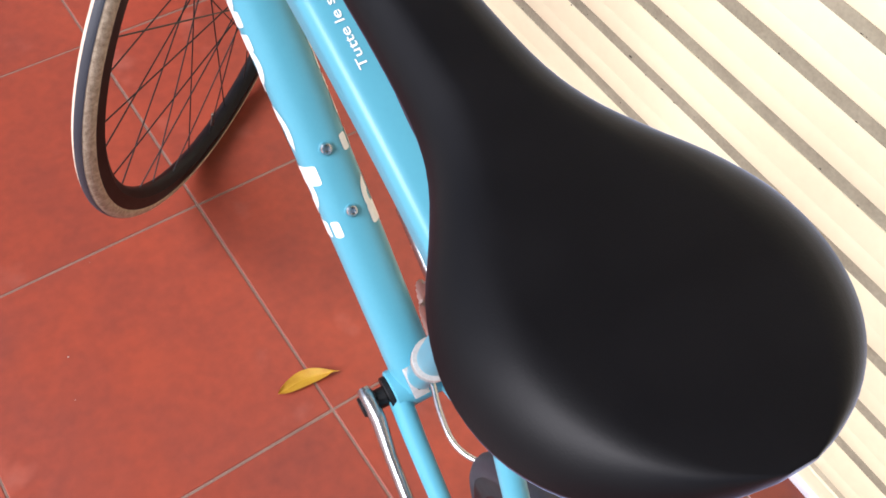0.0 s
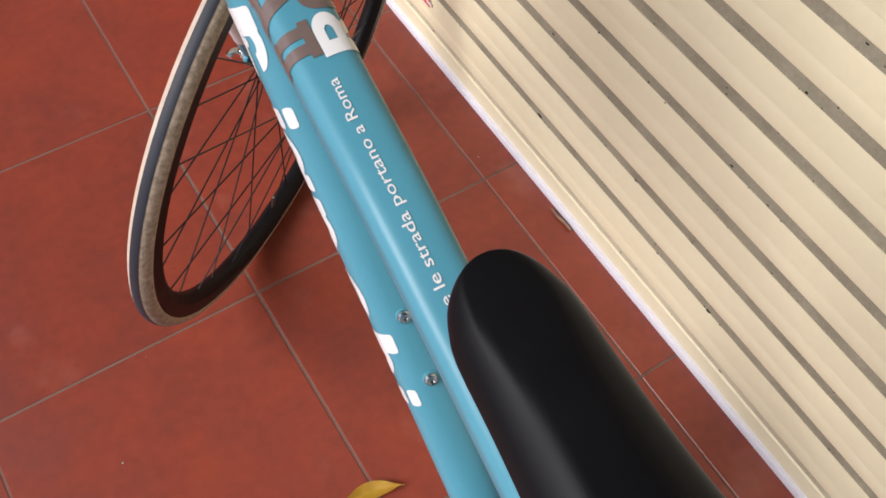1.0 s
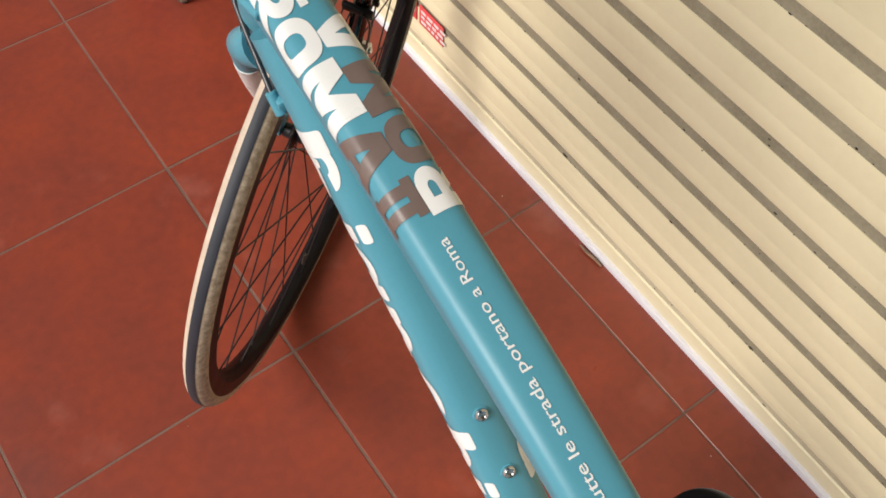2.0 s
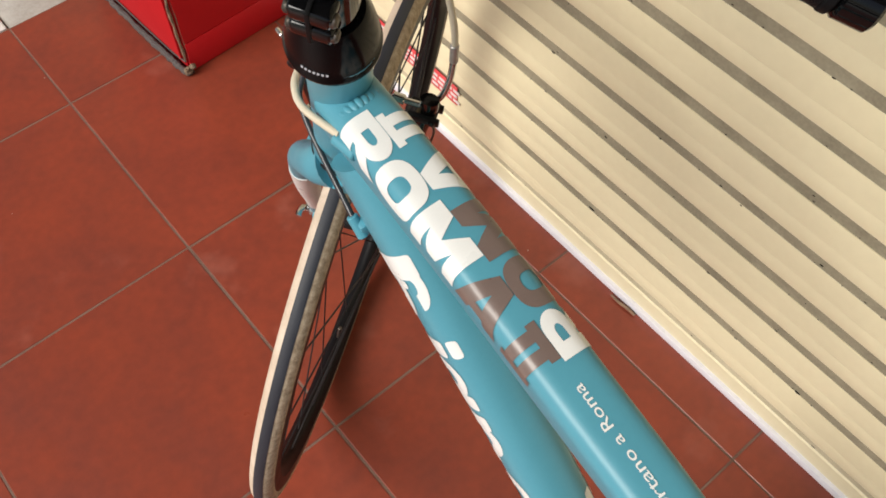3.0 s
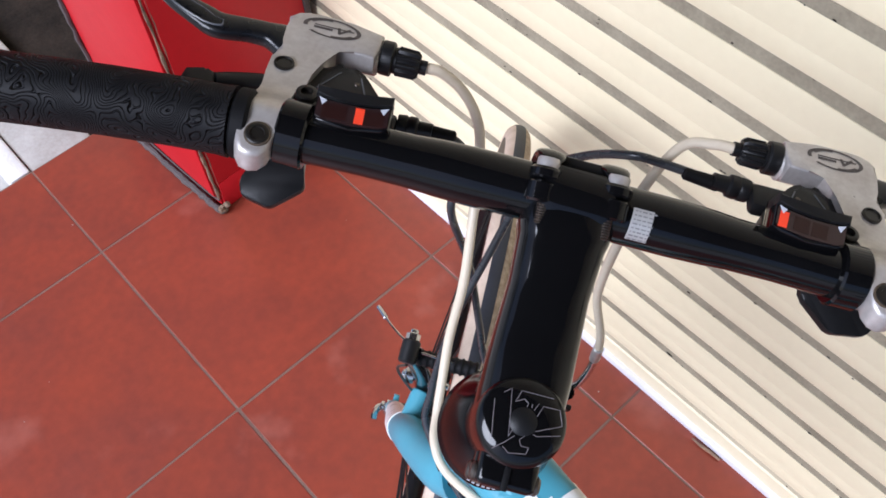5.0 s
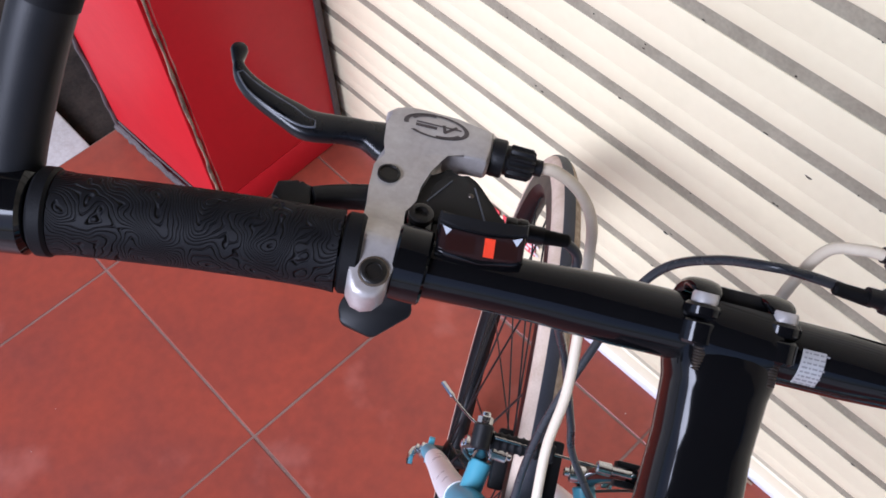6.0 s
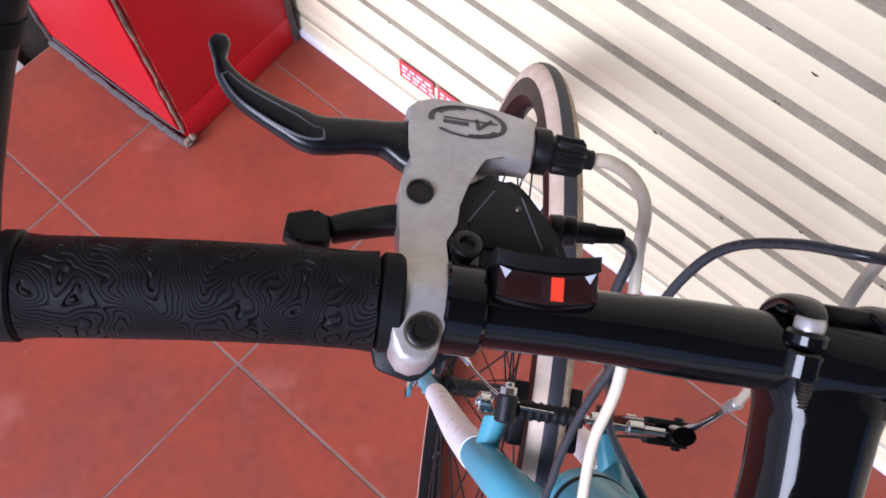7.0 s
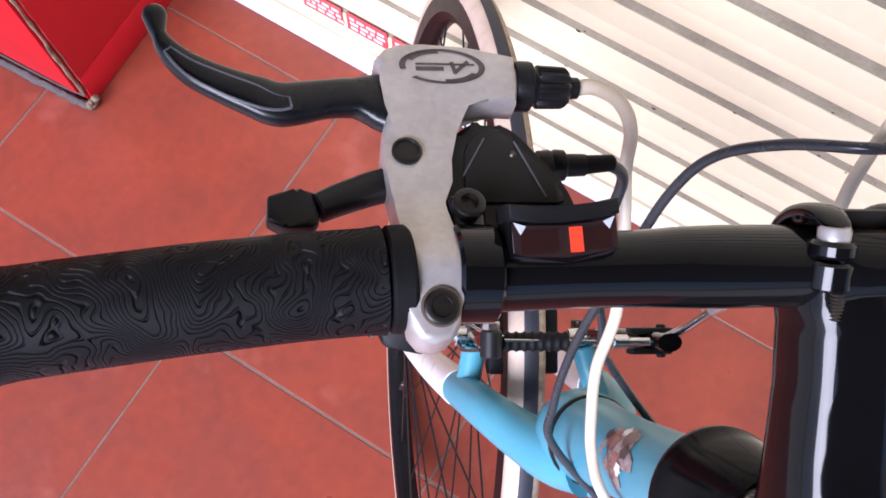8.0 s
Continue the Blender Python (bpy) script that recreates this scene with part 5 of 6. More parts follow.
    pts = [(0.1385, 0.0725, -0.010), (0.1445, 0.0738, -0.010), (0.1520, 0.0740, -0.009), (0.1610, 0.0725, -0.008), (0.1740, 0.0695, -0.007), (0.1818, 0.0715, -0.006), (0.1906, 0.0745, -0.005), (0.1993, 0.0785, -0.004), (0.2058, 0.0838, -0.003), (0.2094, 0.0895, -0.002), (0.2108, 0.0955, -0.0005)]
    path = catmull([(side * x, y, z) for x, y, z in pts], 5)
    n = len(path)
    wid = [0.0108, 0.0096, 0.0064, 0.0062, 0.0074, 0.0068, 0.0058, 0.0050, 0.0036, 0.0022, 0.0037]
    rad = []
    for i in range(n):
        t = i / (n - 1) * 10
        k = min(int(t), 9)
        rad.append((wid[k] * (1 - t + k) + wid[k + 1] * (t - k), 0.0052 - 0.0026 * i / n))
    # rounded end
    d = (path[-1] - path[-2]).normalized()
    tip = [(path[-1] + d * 0.0038 * math.sin(a), math.cos(a)) for a in (0.5, 0.9, 1.2, 1.45)]
    sweep(bm, path + [p for p, w in tip], rad + [(rad[-1][0] * w, rad[-1][1] * w) for p, w in tip], 20, up=(0, 0, 1), section=superell(2.6))
    blade = part("lever_blade", bm, M_LEVER, lever, "black lever blade", smooth=50)
    # raised rim round the dished face of the blade
    loop = []
    for sign in (1, -1):
        run = range(19, 41) if sign > 0 else range(40, 18, -1)
        for k in run:
            d = (path[k + 1] - path[k - 1]).normalized()
            f = math.sin(math.pi * (k - 17.5) / 25) ** 0.5
            loop.append(path[k] + Vector((-d.y, d.x, 0)) * (side * -0.30 * rad[k][0] + sign * rad[k][0] * 0.58 * f) + Vector((0, 0, rad[k][1] * 0.90)))
    bm = bmesh.new()
    sweep(bm, loop + [loop[0]], 0.0005, 6)
    part("blade_rim", bm, M_RIMLINE, blade)
    # barrel adjuster
    bm = bmesh.new()
    m = Matrix.Translation((side * 0.0988, 0.0828, -0.0120)) @ Matrix.Rotation(radians(-90 if side > 0 else 90), 4, "Y")
    lathe(bm, [(0, 0), (0.0080, 0.0), (0.0084, 0.001), (0.0084, 0.0055), (0.0076, 0.0062), (0, 0.0062)], 12, m)
    lathe(bm, [(0.0064, 0.0062), (0.0064, 0.0078), (0, 0.0078)], 16, m)
    def ribbed(t):
        w = 1 + 0.09 * math.copysign(min(1, abs(2.2 * math.sin(22 * math.pi * t))), math.sin(22 * math.pi * t))
        return w * math.cos(2 * math.pi * t), w * math.sin(2 * math.pi * t)

    sweep(bm, [m @ Vector((0, 0, z)) for z in (0.0076, 0.0084, 0.0174, 0.0190)], [0.0058, 0.0066, 0.0064, 0.0050], 88, section=ribbed)
    lathe(bm, [(0, 0.018), (0.0036, 0.018), (0.0036, 0.0225), (0, 0.0225)], 14, m)
    part("barrel_adjuster", bm, M_BLACK_SATIN, lever, "black ribbed cable adjuster")

    # shifter pod under the bar
    bm = bmesh.new()
    pod = rounded([(0.1245, 0.010), (0.1245, 0.042), (0.1160, 0.058), (0.1060, 0.0600), (0.0985, 0.0565), (0.0860, 0.0400), (0.0820, 0.0300), (0.0830, 0.016)], 0.006, 3)
    prism(bm, [(side * x, y + 0.003) for x, y in pod], -0.030, -0.0075, 0.003, seg=3)
    shifter = part("gear_shifter", bm, M_BLACK_SATIN, bicycle, "black trigger gear shifter with indicator window", m=LM @ Matrix.Translation((side * 0.004, 0.003, 0)))
    bm = bmesh.new()
    pl = rounded([(0.1170, 0.030), (0.1150, 0.0500), (0.1070, 0.0575), (0.0995, 0.0540), (0.0880, 0.0390), (0.0850, 0.030)], 0.003, 2)
    prism(bm, [(side * x, y + 0.003) for x, y in pl], -0.0080, -0.0064, 0.0005)
    part("pod_cover", bm, M_BLACK_SATIN, shifter)
    bm = bmesh.new()
    sweep(bm, [(side * 0.1165, 0.042, -0.0063), (side * 0.1085, 0.0555, -0.0063)], 0.0003, 6)
    part("cover_seam", bm, M_RIMLINE, shifter)
    bm = bmesh.new()
    sweep(bm, [(side * 0.0990, 0.0545, -0.0063), (side * 0.0915, 0.0350, -0.0063)], 0.00035, 6)
    part("cover_seam", bm, M_RIMLINE, shifter)
    for x, y, r in ((0.1188, 0.0325, 0.0016), (0.1000, 0.0500, 0.0013)):
        bm = bmesh.new()
        cyl(bm, (side * x, y, -0.008), (side * x, y, -0.0058), r, 10)
        part("cover_screw", bm, M_DARK_STEEL, shifter)
    bm = bmesh.new()
    cb = LV.inverted() @ bar_at(side * 0.1175)
    cb -= Vector((0, 0.003, 0))
    cyl(bm, cb - Vector((side * 0.0063, 0, 0)), cb + Vector((side * 0.0063, 0, 0)), 0.0142, 28, 0.001)
    box(bm, (min(side * 0.112, side * 0.1238), 0.004, -0.014), (max(side * 0.112, side * 0.1238), 0.034, -0.0005), 0.004, seg=3)
    part("shifter_clamp", bm, M_BLACK_GLOSS, shifter, "gloss black shifter clamp")
    bm = bmesh.new()
    lathe(bm, [(0.0048, -0.001), (0.0048, 0.0016), (0.0040, 0.0022), (0.0027, 0.0022), (0.0025, 0.0), (0, 0.0)], 20, Matrix.Translation((side * 0.1178, 0.0285, 0.0)))
    part("shifter_bolt", bm, M_DARK_BOLT, shifter)
    # indicator window, a curved box in front of the bar
    WIN = Matrix.Translation((-0.0948, 0.1020, -0.0025) if side < 0 else (0.0938, 0.1045, -0.0025)) @ pose(0, 0, 0, -6, 0, side * -4)
    bm = bmesh.new()
    o = [(-0.0158, -0.0062), (-0.012, -0.0080), (0, -0.0090), (0.012, -0.0080), (0.0158, -0.0062), (0.0160, 0.0078), (0.008, 0.0066), (0, 0.0062), (-0.008, 0.0066), (-0.0160, 0.0078)]
    prism(bm, o, -0.012, 0.0006, 0.0014, seg=2)
    case = part("indicator_case", bm, M_BLACK_GLOSS, shifter, "black indicator housing", m=LV.inverted() @ WIN)
    bm = bmesh.new()
    prism(bm, [(-0.0150, -0.0052), (-0.0115, -0.0066), (0, -0.0075), (0.0115, -0.0066), (0.0150, -0.0052), (0.0150, 0.0026), (0.008, 0.0018), (0, 0.0014), (-0.008, 0.0018), (-0.0150, 0.0026)], 0.0006, 0.0011, 0)
    part("window", bm, M_DISPLAY, case, "smoked window")
    bm = bmesh.new()
    prism(bm, [(-0.0160, 0.0036), (-0.008, 0.0026), (0, 0.0022), (0.008, 0.0026), (0.0160, 0.0036), (0.0160, 0.0082), (0.008, 0.0070), (0, 0.0066), (-0.008, 0.0070), (-0.0160, 0.0082)], -0.010, 0.0028, 0.001)
    part("visor", bm, M_BLACK_SATIN, case)
    mk = 0.0030 if side < 0 else -0.0120
    bm = bmesh.new()
    box(bm, (mk - 0.0019, -0.0062, 0.0008), (mk + 0.0019, 0.0008, 0.0014), 0)
    part("gear_mark", bm, M_MARK, case, "orange-red gear mark")
    for lx, w in ((-0.0075, 0.0052), (0.0092, 0.0040)) if side < 0 else ((-0.0040, 0.0034), (0.0040, 0.0034)):
        bm = bmesh.new()
        box(bm, (lx - w, -0.0058, 0.0009), (lx + w, 0.0004, 0.00125), 0)
        part("gear_pane", bm, material("dark red pane", (0.022, 0.008, 0.007), 0.15) if "dark red pane" not in bpy.data.materials else bpy.data.materials["dark red pane"], case)
    for sx in (-1, 1):
        bm = bmesh.new()
        prism(bm, [(sx * 0.0112, 0.0018), (sx * 0.0146, 0.0030), (sx * 0.0128, -0.0004)][::sx], 0.0010, 0.0016, 0)
        part("arrow_mark", bm, M_PALE, case)
    # cable outlet of the shifter
    bm = bmesh.new()
    ox, oy, oz = (0.0800, 0.0665, -0.0400) if side < 0 else (0.0800, 0.0560, -0.0150)
    box(bm, (min(side * 0.080, side * 0.104), oy - 0.012, oz - 0.004), (max(side * 0.080, side * 0.104), oy + 0.003, oz + 0.005), 0.003, seg=2)
    m = Matrix.Translation((side * ox, oy, oz)) @ Matrix.Rotation(radians(-86 if side > 0 else 86), 4, "Y")
    lathe(bm, [(0, 0), (0.0055, 0.0), (0.0058, 0.004), (0.0052, 0.005), (0.0058, 0.006), (0.0056, 0.0095), (0.0042, 0.0105), (0.0040, 0.0175), (0, 0.0175)], 14, m)
    part("outlet", bm, M_BLACK_SATIN, shifter)
    # trigger ahead of the grip, and thumb paddle behind the bar
    bm = bmesh.new()
    path = catmull([(side * 0.128, 0.0485, -0.016), (side * 0.1425, 0.0460, -0.0140), (side * 0.1555, 0.0405, -0.0120), (side * 0.1640, 0.0362, -0.0110)], 5)
    sweep(bm, path, [(0.0056 - 0.0016 * k / 15, 0.0044) for k in range(len(path))], 12, up=(0, 0, 1), section=superell(3))
    trig = part("trigger", bm, M_BLACK_SATIN, shifter, m=Matrix.Translation((side * -0.004, -0.003, 0)))
    bm = bmesh.new()
    prism(bm, [(side * x, y) for x, y in rounded([(0.1650, 0.0405), (0.1635, 0.0318), (0.1655, 0.0292), (0.1735, 0.0288), (0.1788, 0.0310), (0.1785, 0.0392), (0.1700, 0.0415)], 0.0010, 2)], -0.0150, -0.0085, 0.0012)
    part("trigger_pad", bm, M_BLACK_SATIN, trig)
    bm = bmesh.new()
    outline = [(0.1160, 0.0940), (0.1180, 0.0854), (0.1335, 0.0723), (0.1498, 0.0747), (0.1538, 0.0810), (0.1520, 0.0860), (0.1440, 0.0925), (0.1300, 0.1000)] if side > 0 else \
              [(0.1190, 0.0940), (0.1181, 0.0853), (0.1155, 0.0769), (0.1290, 0.0642), (0.1425, 0.0670), (0.1449, 0.0737), (0.1400, 0.0870)]
    prism(bm, [(side * x, y) for x, y in rounded(outline, 0.0020, 3)], -0.0520, -0.0465, 0.0009, seg=2)
    box(bm, (min(side * 0.119, side * 0.126), 0.088, -0.0475), (max(side * 0.119, side * 0.126), 0.099, -0.020), 0.002)
    part("thumb_paddle", bm, M_BLACK_SATIN, shifter, "black thumb paddle", m=Matrix.Translation((side * -0.004, -0.003, 0)) @ LV.inverted())
    return LV


LVL = controls(-1)
LVR = controls(1)


# --- cables
FORK_IN = TS @ STL          # from the fork's axes to the stem's


def lifted(p):
    """Near the bar a cable rises with it; low down it stays with the fork."""
    p = Vector(p)
    return p.lerp(BG @ p, min(max((p.z + 0.16) / 0.08, 0), 1))


def cable(name, pts, r, mat, label=""):
    bm = bmesh.new()
    sweep(bm, catmull([lifted(p) for p in pts], 8), r, 12)
    return part(name, bm, mat, bicycle, label, m=ST, smooth=80)


def on_frame(p):
    return TS @ Vector(p)


lb = LVL @ Vector((-0.0775, 0.0828, -0.0120))
rb = LVR @ Vector((0.0775, 0.0828, -0.0120))
entry = on_frame(tt_at(tt_len(0.005), -0.0275, 0.0015))
cable("brake_cable", [lb, (-0.0690, 0.1515, -0.0575), (-0.0560, 0.1480, -0.0670), (-0.0450, 0.1395, -0.0820), (-0.0390, 0.1255, -0.0975), (-0.0350, 0.100, -0.106), (-0.0303, 0.0685, -0.1214), (-0.0292, 0.0436, -0.142), (-0.0265, 0.0207, -0.153), (-0.0245, 0.0038, -0.157), (-0.0220, -0.0131, -0.152), (-0.0110, -0.0275, -0.148), entry], 0.0026, M_CREAM_CABLE, "cream brake cable housing")
cable("brake_cable", [rb, rb + Vector((-0.010, 0.0, -0.001)), (0.053, 0.147, -0.061), (0.041, 0.124, -0.070), (0.0380, 0.099, -0.086), (0.0410, 0.092, -0.115), (0.0470, 0.0870, -0.150), FORK_IN @ Vector((0.0520, 0.0822, -0.180)), FORK_IN @ Vector((0.0566, 0.0755, -0.203))], 0.0026, M_CREAM_CABLE, "cream brake cable housing")
bm = bmesh.new()
cyl(bm, (0.0555, 0.0770, -0.196), (0.0572, 0.0735, -0.214), 0.0034, 12)
part("cable_ferrule", bm, M_SILVER, bicycle, m=STL)
ls = LVL @ Vector((-0.0665, 0.0700, -0.0395))
rs = LVR @ Vector((0.0665, 0.0590, -0.0150))
low_l = on_frame((-0.0285, 0.012, 0.732))
low_r = on_frame((0.0285, 0.012, 0.732))
cable("gear_cable", [ls, ls + Vector((0.010, 0.000, -0.001)), (-0.0480, 0.122, -0.082), (-0.0480, 0.108, -0.092), (-0.0460, 0.096, -0.102), (-0.028, 0.085, -0.145), (-0.012, 0.060, -0.176), (0.002, 0.040, -0.205), on_frame((0.0205, 0.036, 0.752)), low_r], 0.0022, M_GREY_CABLE, "dark grey gear cable housing")
cable("gear_cable", [rs, rs + Vector((-0.010, 0.002, -0.001)), (0.042, 0.1325, -0.050), (0.028, 0.1325, -0.050), (0.012, 0.1350, -0.072), (-0.003, 0.1320, -0.094), (-0.012, 0.1190, -0.111), (-0.019, 0.094, -0.132), (-0.028, 0.055, -0.166), (-0.029, 0.018, -0.198), (-0.022, -0.008, -0.213), low_l], 0.0022, M_GREY_CABLE, "dark grey gear cable housing")
for p, d in ((ls, Vector((0.012, 0.001, -0.001))), (rs, Vector((-0.014, 0.001, 0.0)))):
    bm = bmesh.new()
    cyl(bm, p - d * 0.3, p + d, 0.0036, 14, 0.001, r2=0.0030)
    part("cable_boot", bm, M_RUBBER, bicycle, "black rubber cable boot", m=STB)
for sx in (-1, 1):
    bm = bmesh.new()
    cyl(bm, (sx * 0.0285, 0.014, 0.734), (sx * 0.0285, 0.003, 0.720), 0.0042, 12)
    box(bm, (min(sx * 0.020, sx * 0.029), 0.002, 0.720), (max(sx * 0.020, sx * 0.029), 0.012, 0.732), 0.002)
    part("cable_stop", bm, M_CELESTE, down_tube)
    bm = bmesh.new()
    sweep(bm, [(sx * 0.0285, 0.004, 0.722), (sx * 0.010, 0.010, 0.700), (sx * 0.006, -0.155, 0.488), (sx * 0.004, -0.300, 0.300)], 0.0006, 6)
    part("gear_wire", bm, M_CHROME, down_tube)

# --- saddle
SAD = [(-0.3590, 0.0040, 0.009), (-0.3600, 0.0090, 0.013), (-0.3625, 0.0138, 0.0165), (-0.3670, 0.0178, 0.0195), (-0.3740, 0.0210, 0.022), (-0.3840, 0.0234, 0.024), (-0.41, 0.0246, 0.026), (-0.44, 0.0268, 0.028), (-0.465, 0.0302, 0.030), (-0.486, 0.0368, 0.032), (-0.507, 0.0482, 0.034),
       (-0.528, 0.0612, 0.036), (-0.549, 0.0692, 0.037), (-0.567, 0.0715, 0.038), (-0.586, 0.0690, 0.038), (-0.603, 0.0618, 0.036), (-0.617, 0.0505, 0.032), (-0.628, 0.0355, 0.026), (-0.635, 0.0190, 0.018), (-0.638, 0.007, 0.010)]


def saddle_top(y):
    return 0.915 + 0.006 * max(0, (-y - 0.49) / 0.13) ** 1.3 - 0.002 * math.cos((y + 0.47) * 18)


SAD = [tuple(v) for v in catmull(SAD, 3)]
bm = bmesh.new()
prof_n = 44
rings = []
for y, w, h in SAD:
    top = saddle_top(y)
    ringv = []
    for k in range(prof_n):
        a = 2 * math.pi * k / prof_n
        c, s = math.cos(a), math.sin(a)
        if s >= 0:
            u = abs(c) ** 0.8
            x = w * math.copysign(u, c)
            sh = 0.36 + 0.27 * min(max((-y - 0.47) / 0.10, 0), 1) + 0.3 * min(max((y + 0.415) / 0.05, 0), 1)          # where the flat top turns into the sloping flank
            z = top - h * 0.62 * (0.09 * u * u + 0.58 * max(0.0, (u - sh) / (1 - sh)) ** 1.5 + 0.33 * u ** 14)
        else:
            x = w * (math.copysign(abs(c) ** 0.9, c)) * (1 + 0.02 * s)
            z = top - h * 0.62 - h * 0.38 * abs(s) ** 0.5
        ringv.append(bm.verts.new((x + 0.0055 * (-0.36 - y) / 0.28 - 0.0005, y - 0.003, z)))
    rings.append(ringv)
for a, b in zip(rings, rings[1:]):
    for k in range(prof_n):
        bm.faces.new((a[k], a[(k + 1) % prof_n], b[(k + 1) % prof_n], b[k]))
bm.faces.new(rings[0])
bm.faces.new(rings[-1][::-1])
bmesh.ops.subdivide_edges(bm, edges=bm.edges[:], cuts=1, use_grid_fill=True, smooth=0.6)
saddle = part("saddle", bm, M_SADDLE, bicycle, "smooth black padded saddle", smooth=80)
for sx in (-1, 1):
    bm = bmesh.new()
    sweep(bm, catmull([(sx * 0.010, -0.385, 0.890), (sx * 0.016, -0.43, 0.870), (sx * 0.021, -0.50, 0.864), (sx * 0.022, -0.56, 0.866), (sx * 0.036, -0.60, 0.886)], 5), 0.0035, 10)
    part("saddle_rail", bm, M_DARK_STEEL, saddle)
bm = bmesh.new()
box(bm, (-0.026, -0.54, 0.853), (0.026, -0.50, 0.876), 0.005)
part("rail_clamp", bm, M_BLACK_SATIN, bicycle)

# --- cranks, chainring, pedals, front derailleur
CRANK = radians(-12)          # the left arm points back and a little down, the right one ahead; its pedal is taken off
for sx in (-1, 1):
    d = Vector((0, -math.cos(CRANK), math.sin(CRANK))) * (-sx)
    a, e = BB + Vector((sx * 0.054, 0, 0)), BB + Vector((sx * 0.070, 0, 0)) + d * 0.162
    bm = bmesh.new()
    path = [a - d * 0.016, a - d * 0.006, a + d * 0.02, a.lerp(e, 0.35), a.lerp(e, 0.7), e - d * 0.004, e + d * 0.012]
    sweep(bm, path, [(0.013, 0.0065), (0.0195, 0.0085), (0.0175, 0.0080), (0.0125, 0.0065), (0.0110, 0.0062), (0.0120, 0.0065), (0.0080, 0.0055)], 20, up=(1, 0, 0), section=superell(2.8))
    arm = part("crank_arm", bm, M_POLISHED, bicycle, "polished aluminium crank arm", smooth=50)
    bm = bmesh.new()
    cyl(bm, a + Vector((sx * 0.004, 0, 0)), a + Vector((sx * 0.0105, 0, 0)), 0.0105, 20)
    part("crank_cap", bm, M_BLACK_SATIN, arm)
    bm = bmesh.new()
    cyl(bm, BB + Vector((sx * 0.030, 0, 0)), BB + Vector((sx * 0.036, 0, 0)), 0.0190, 24, 0.001)
    cyl(bm, BB + Vector((sx * 0.036, 0, 0)), BB + Vector((sx * 0.049, 0, 0)), 0.0105, 20)
    part("bearing_cup", bm, M_BLACK_SATIN, bicycle)
    if sx > 0:
        continue
    c = e + Vector((sx * 0.058, 0, 0))
    bm = bmesh.new()
    cyl(bm, e, e + Vector((sx * 0.10, 0, 0)), 0.007, 14)
    pedal = part("pedal", bm, M_DARK_STEEL, bicycle, "flat pedal with silver cage")
    bm = bmesh.new()
    for yy in (-0.034, 0.034):
        box(bm, (c.x - 0.044, c.y + yy - 0.002, c.z - 0.010), (c.x + 0.044, c.y + yy + 0.002, c.z + 0.010), 0.001)
    for xx in (-0.044, 0.044):
        box(bm, (c.x + xx - 0.002, c.y - 0.034, c.z - 0.010), (c.x + xx + 0.002, c.y + 0.034, c.z + 0.010), 0.001)
    part("pedal_cage", bm, M_SILVER, pedal)
for r, x in ((0.0865, 0.046), (0.064, 0.038)):
    bm = bmesh.new()
    n = 168
    o, inn = [], []
    for k in range(n):
        a = 2 * math.pi * k / n
        rr = r + (0.0035 if k % 4 in (1, 2) else 0)
        o.append((rr * math.sin(a), rr * math.cos(a)))
        inn.append(((r - 0.014) * math.sin(a), (r - 0.014) * math.cos(a)))
    A = [[bm.verts.new((x + dx, BB.y + p, BB.z + q)) for p, q in ringp] for ringp in (o, inn) for dx in (-0.0013, 0.0013)]
    for k in range(n):
        j = (k + 1) % n
        for u, v in ((0, 1), (1, 3), (3, 2), (2, 0)):
            bm.faces.new((A[u][k], A[u][j], A[v][j], A[v][k]))
    part("chainring", bm, M_SILVER, bicycle, smooth=20)
bm = bmesh.new()
for k in range(5):
    a = 2 * math.pi * k / 5 + 0.4
    sweep(bm, [BB + Vector((0.048, 0, 0)), BB + Vector((0.045, 0.078 * math.sin(a), 0.078 * math.cos(a)))], [(0.008, 0.003), (0.006, 0.0025)], 10, up=(1, 0, 0))
part("chainring_spider", bm, M_SILVER, bicycle)
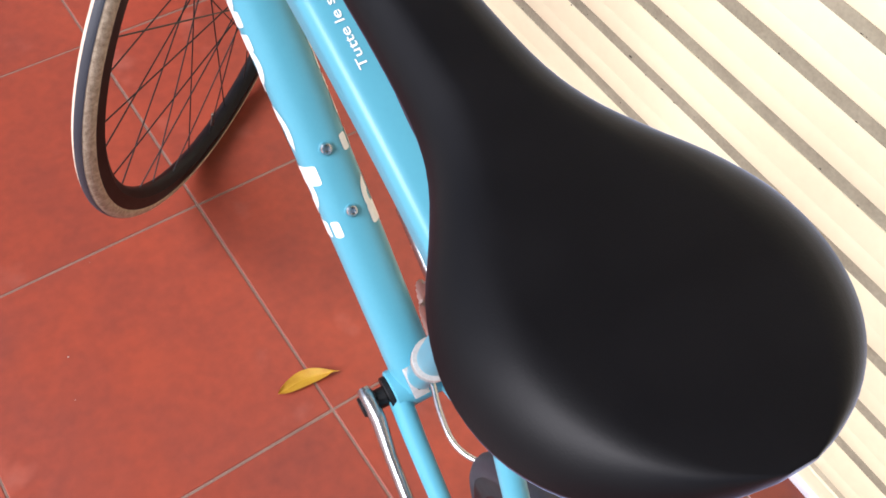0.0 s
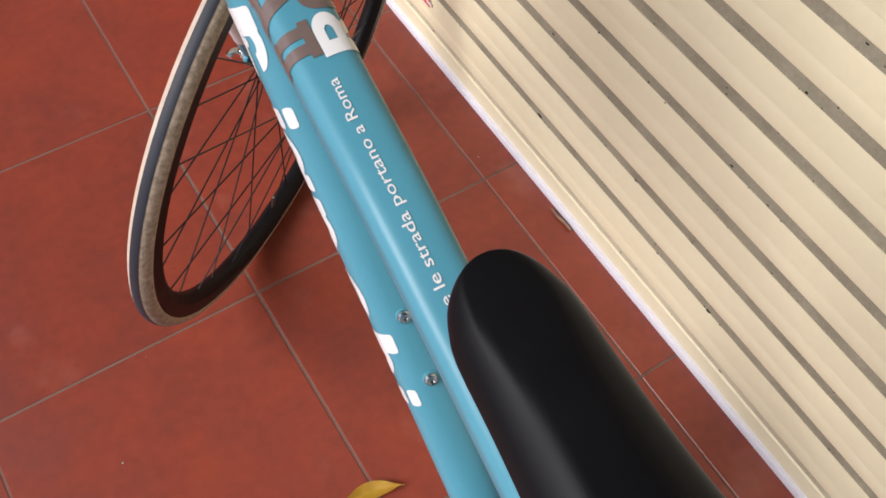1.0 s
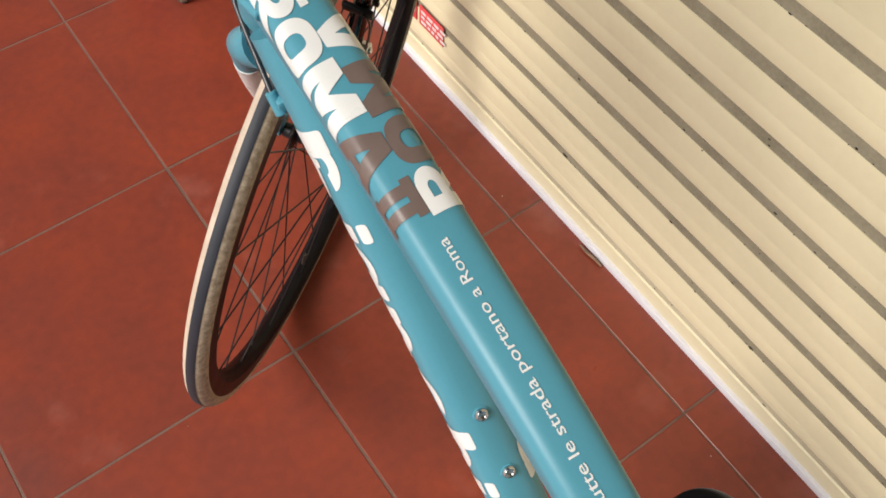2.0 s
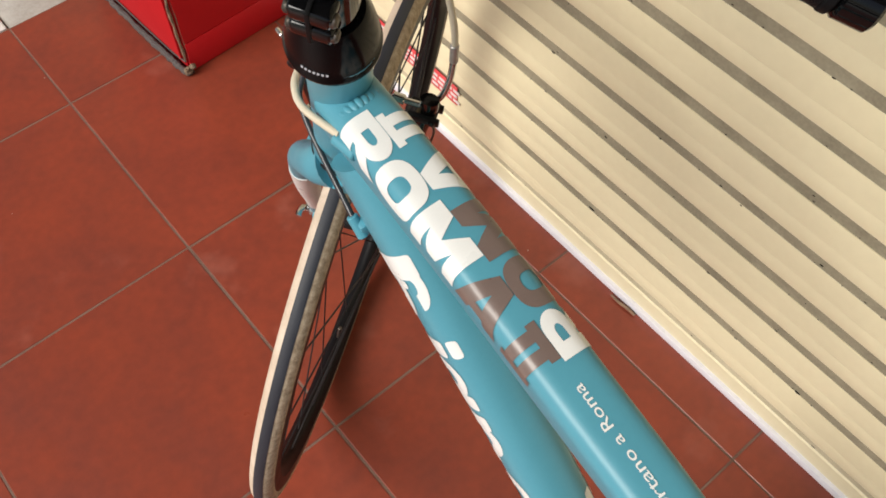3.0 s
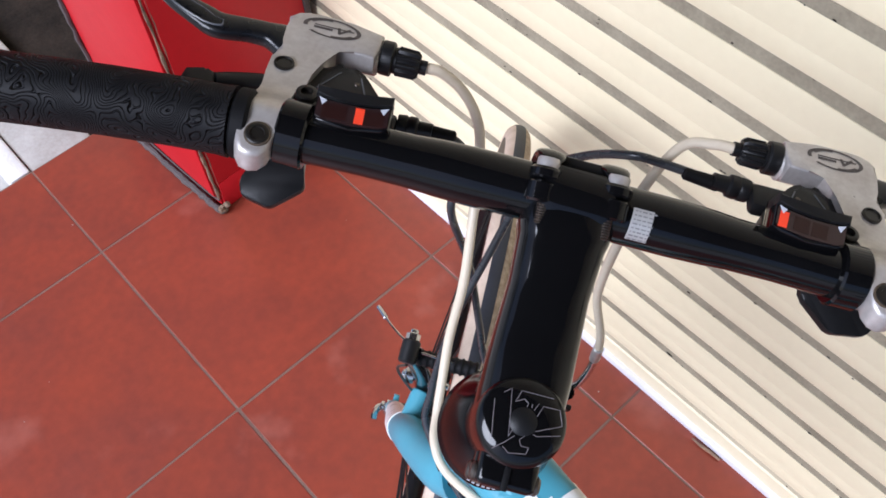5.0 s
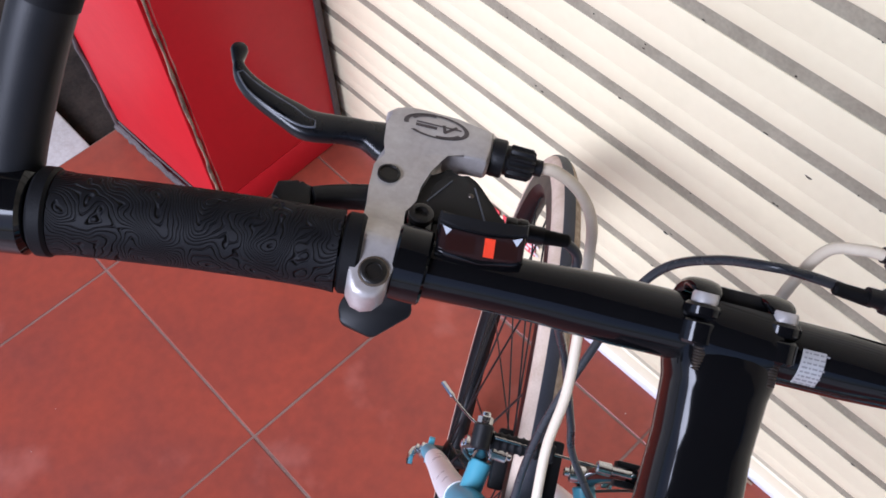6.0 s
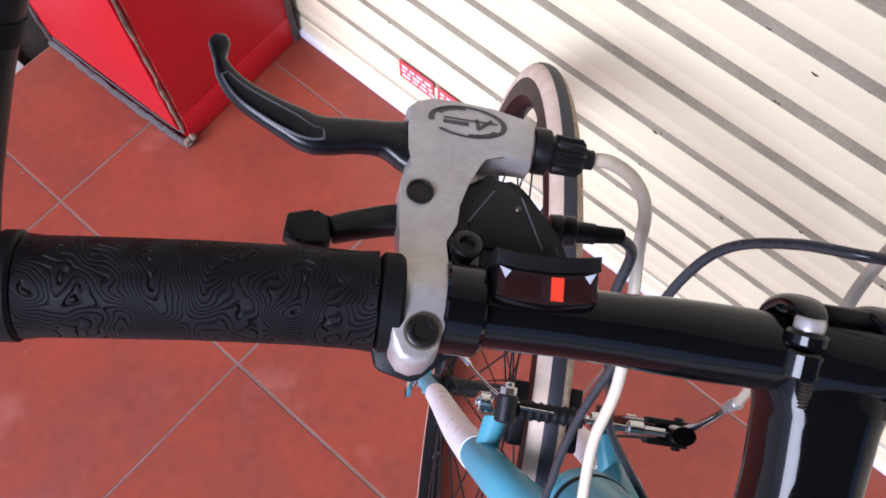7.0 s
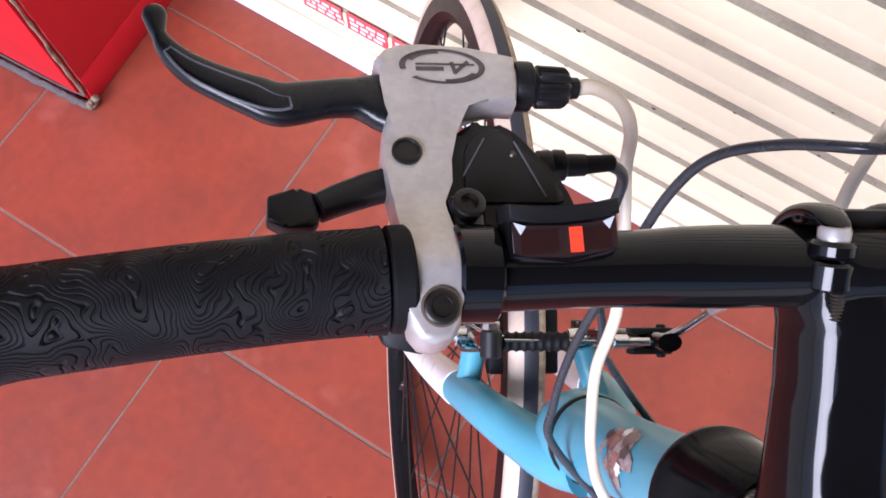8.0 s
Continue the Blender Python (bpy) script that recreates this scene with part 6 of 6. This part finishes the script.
# front derailleur: clamp band, body and cage
sdir = (SEAT_TOP - BB).normalized()
fd = BB + sdir * 0.165
bm = bmesh.new()
cyl(bm, fd - sdir * 0.008, fd + sdir * 0.008, 0.0192, 24)
band = part("front_derailleur", bm, M_SILVER, bicycle, "silver front derailleur")
bm = bmesh.new()
box(bm, (0.012, -0.016, -0.012), (0.034, 0.012, 0.012), 0.003, Matrix.Translation(fd + Vector((0, 0.004, 0))))
part("derailleur_body", bm, M_DARK_STEEL, band)
for x, dz in ((0.038, 0.0), (0.052, 0.006)):
    bm = bmesh.new()
    path = []
    for k in range(16):
        a = radians(-78 + 105 * k / 15)
        path.append(BB + Vector((x, 0.099 * math.sin(a) - 0.01, 0.099 * math.cos(a) + dz)))
    sweep(bm, path, [(0.0010, 0.0065)] * 16, 10)
    part("cage_plate", bm, M_CHROME, band)
# cable loop behind the seat tube and the guide plate on the bottom bracket
bm = bmesh.new()
sweep(bm, catmull([(0.004, -0.352, 0.40), (-0.002, -0.383, 0.40), (-0.009, -0.410, 0.40), (-0.012, -0.438, 0.40), (-0.006, -0.458, 0.40), (0.008, -0.474, 0.40), (0.028, -0.482, 0.40), (0.048, -0.476, 0.39)], 5), 0.0028, 10)
part("cable_loop", bm, M_CHROME, bicycle, "bare silver cable loop")
bm = bmesh.new()
box(bm, (-0.008, -0.016, -0.0015), (0.008, 0.016, 0.0015), 0.001, Matrix.Translation((-0.008, -0.356, 0.352)) @ Matrix.Rotation(radians(35), 4, "X"))
plate = part("cable_guide", bm, M_SILVER, bicycle)
for dy in (-0.006, 0.006):
    bm = bmesh.new()
    cyl(bm, (-0.008, -0.356 + dy, 0.3525 + dy * 0.7), (-0.008, -0.3572 + dy, 0.3545 + dy * 0.7), 0.0022, 10)
    part("guide_screw", bm, M_DARK_STEEL, plate)
# chain: upper and lower run
bm = bmesh.new()
for dz0, dz1 in ((0.088, 0.040), (-0.088, -0.040)):
    p, q = BB + Vector((0.046, 0, dz0)), REAR + Vector((0.042, 0, dz1))
    for k in range(34):
        c = p.lerp(q, (k + 0.5) / 34)
        w = 0.003 if k % 2 else 0.0042
        d = (q - p).normalized()
        m = Matrix.Translation(c) @ d.to_track_quat("Y", "Z").to_matrix().to_4x4()
        box(bm, (-w, -0.0062, -0.0036), (w, 0.0062, 0.0036), 0.0006, m, 1)
part("chain", bm, M_DARK_STEEL, bicycle)
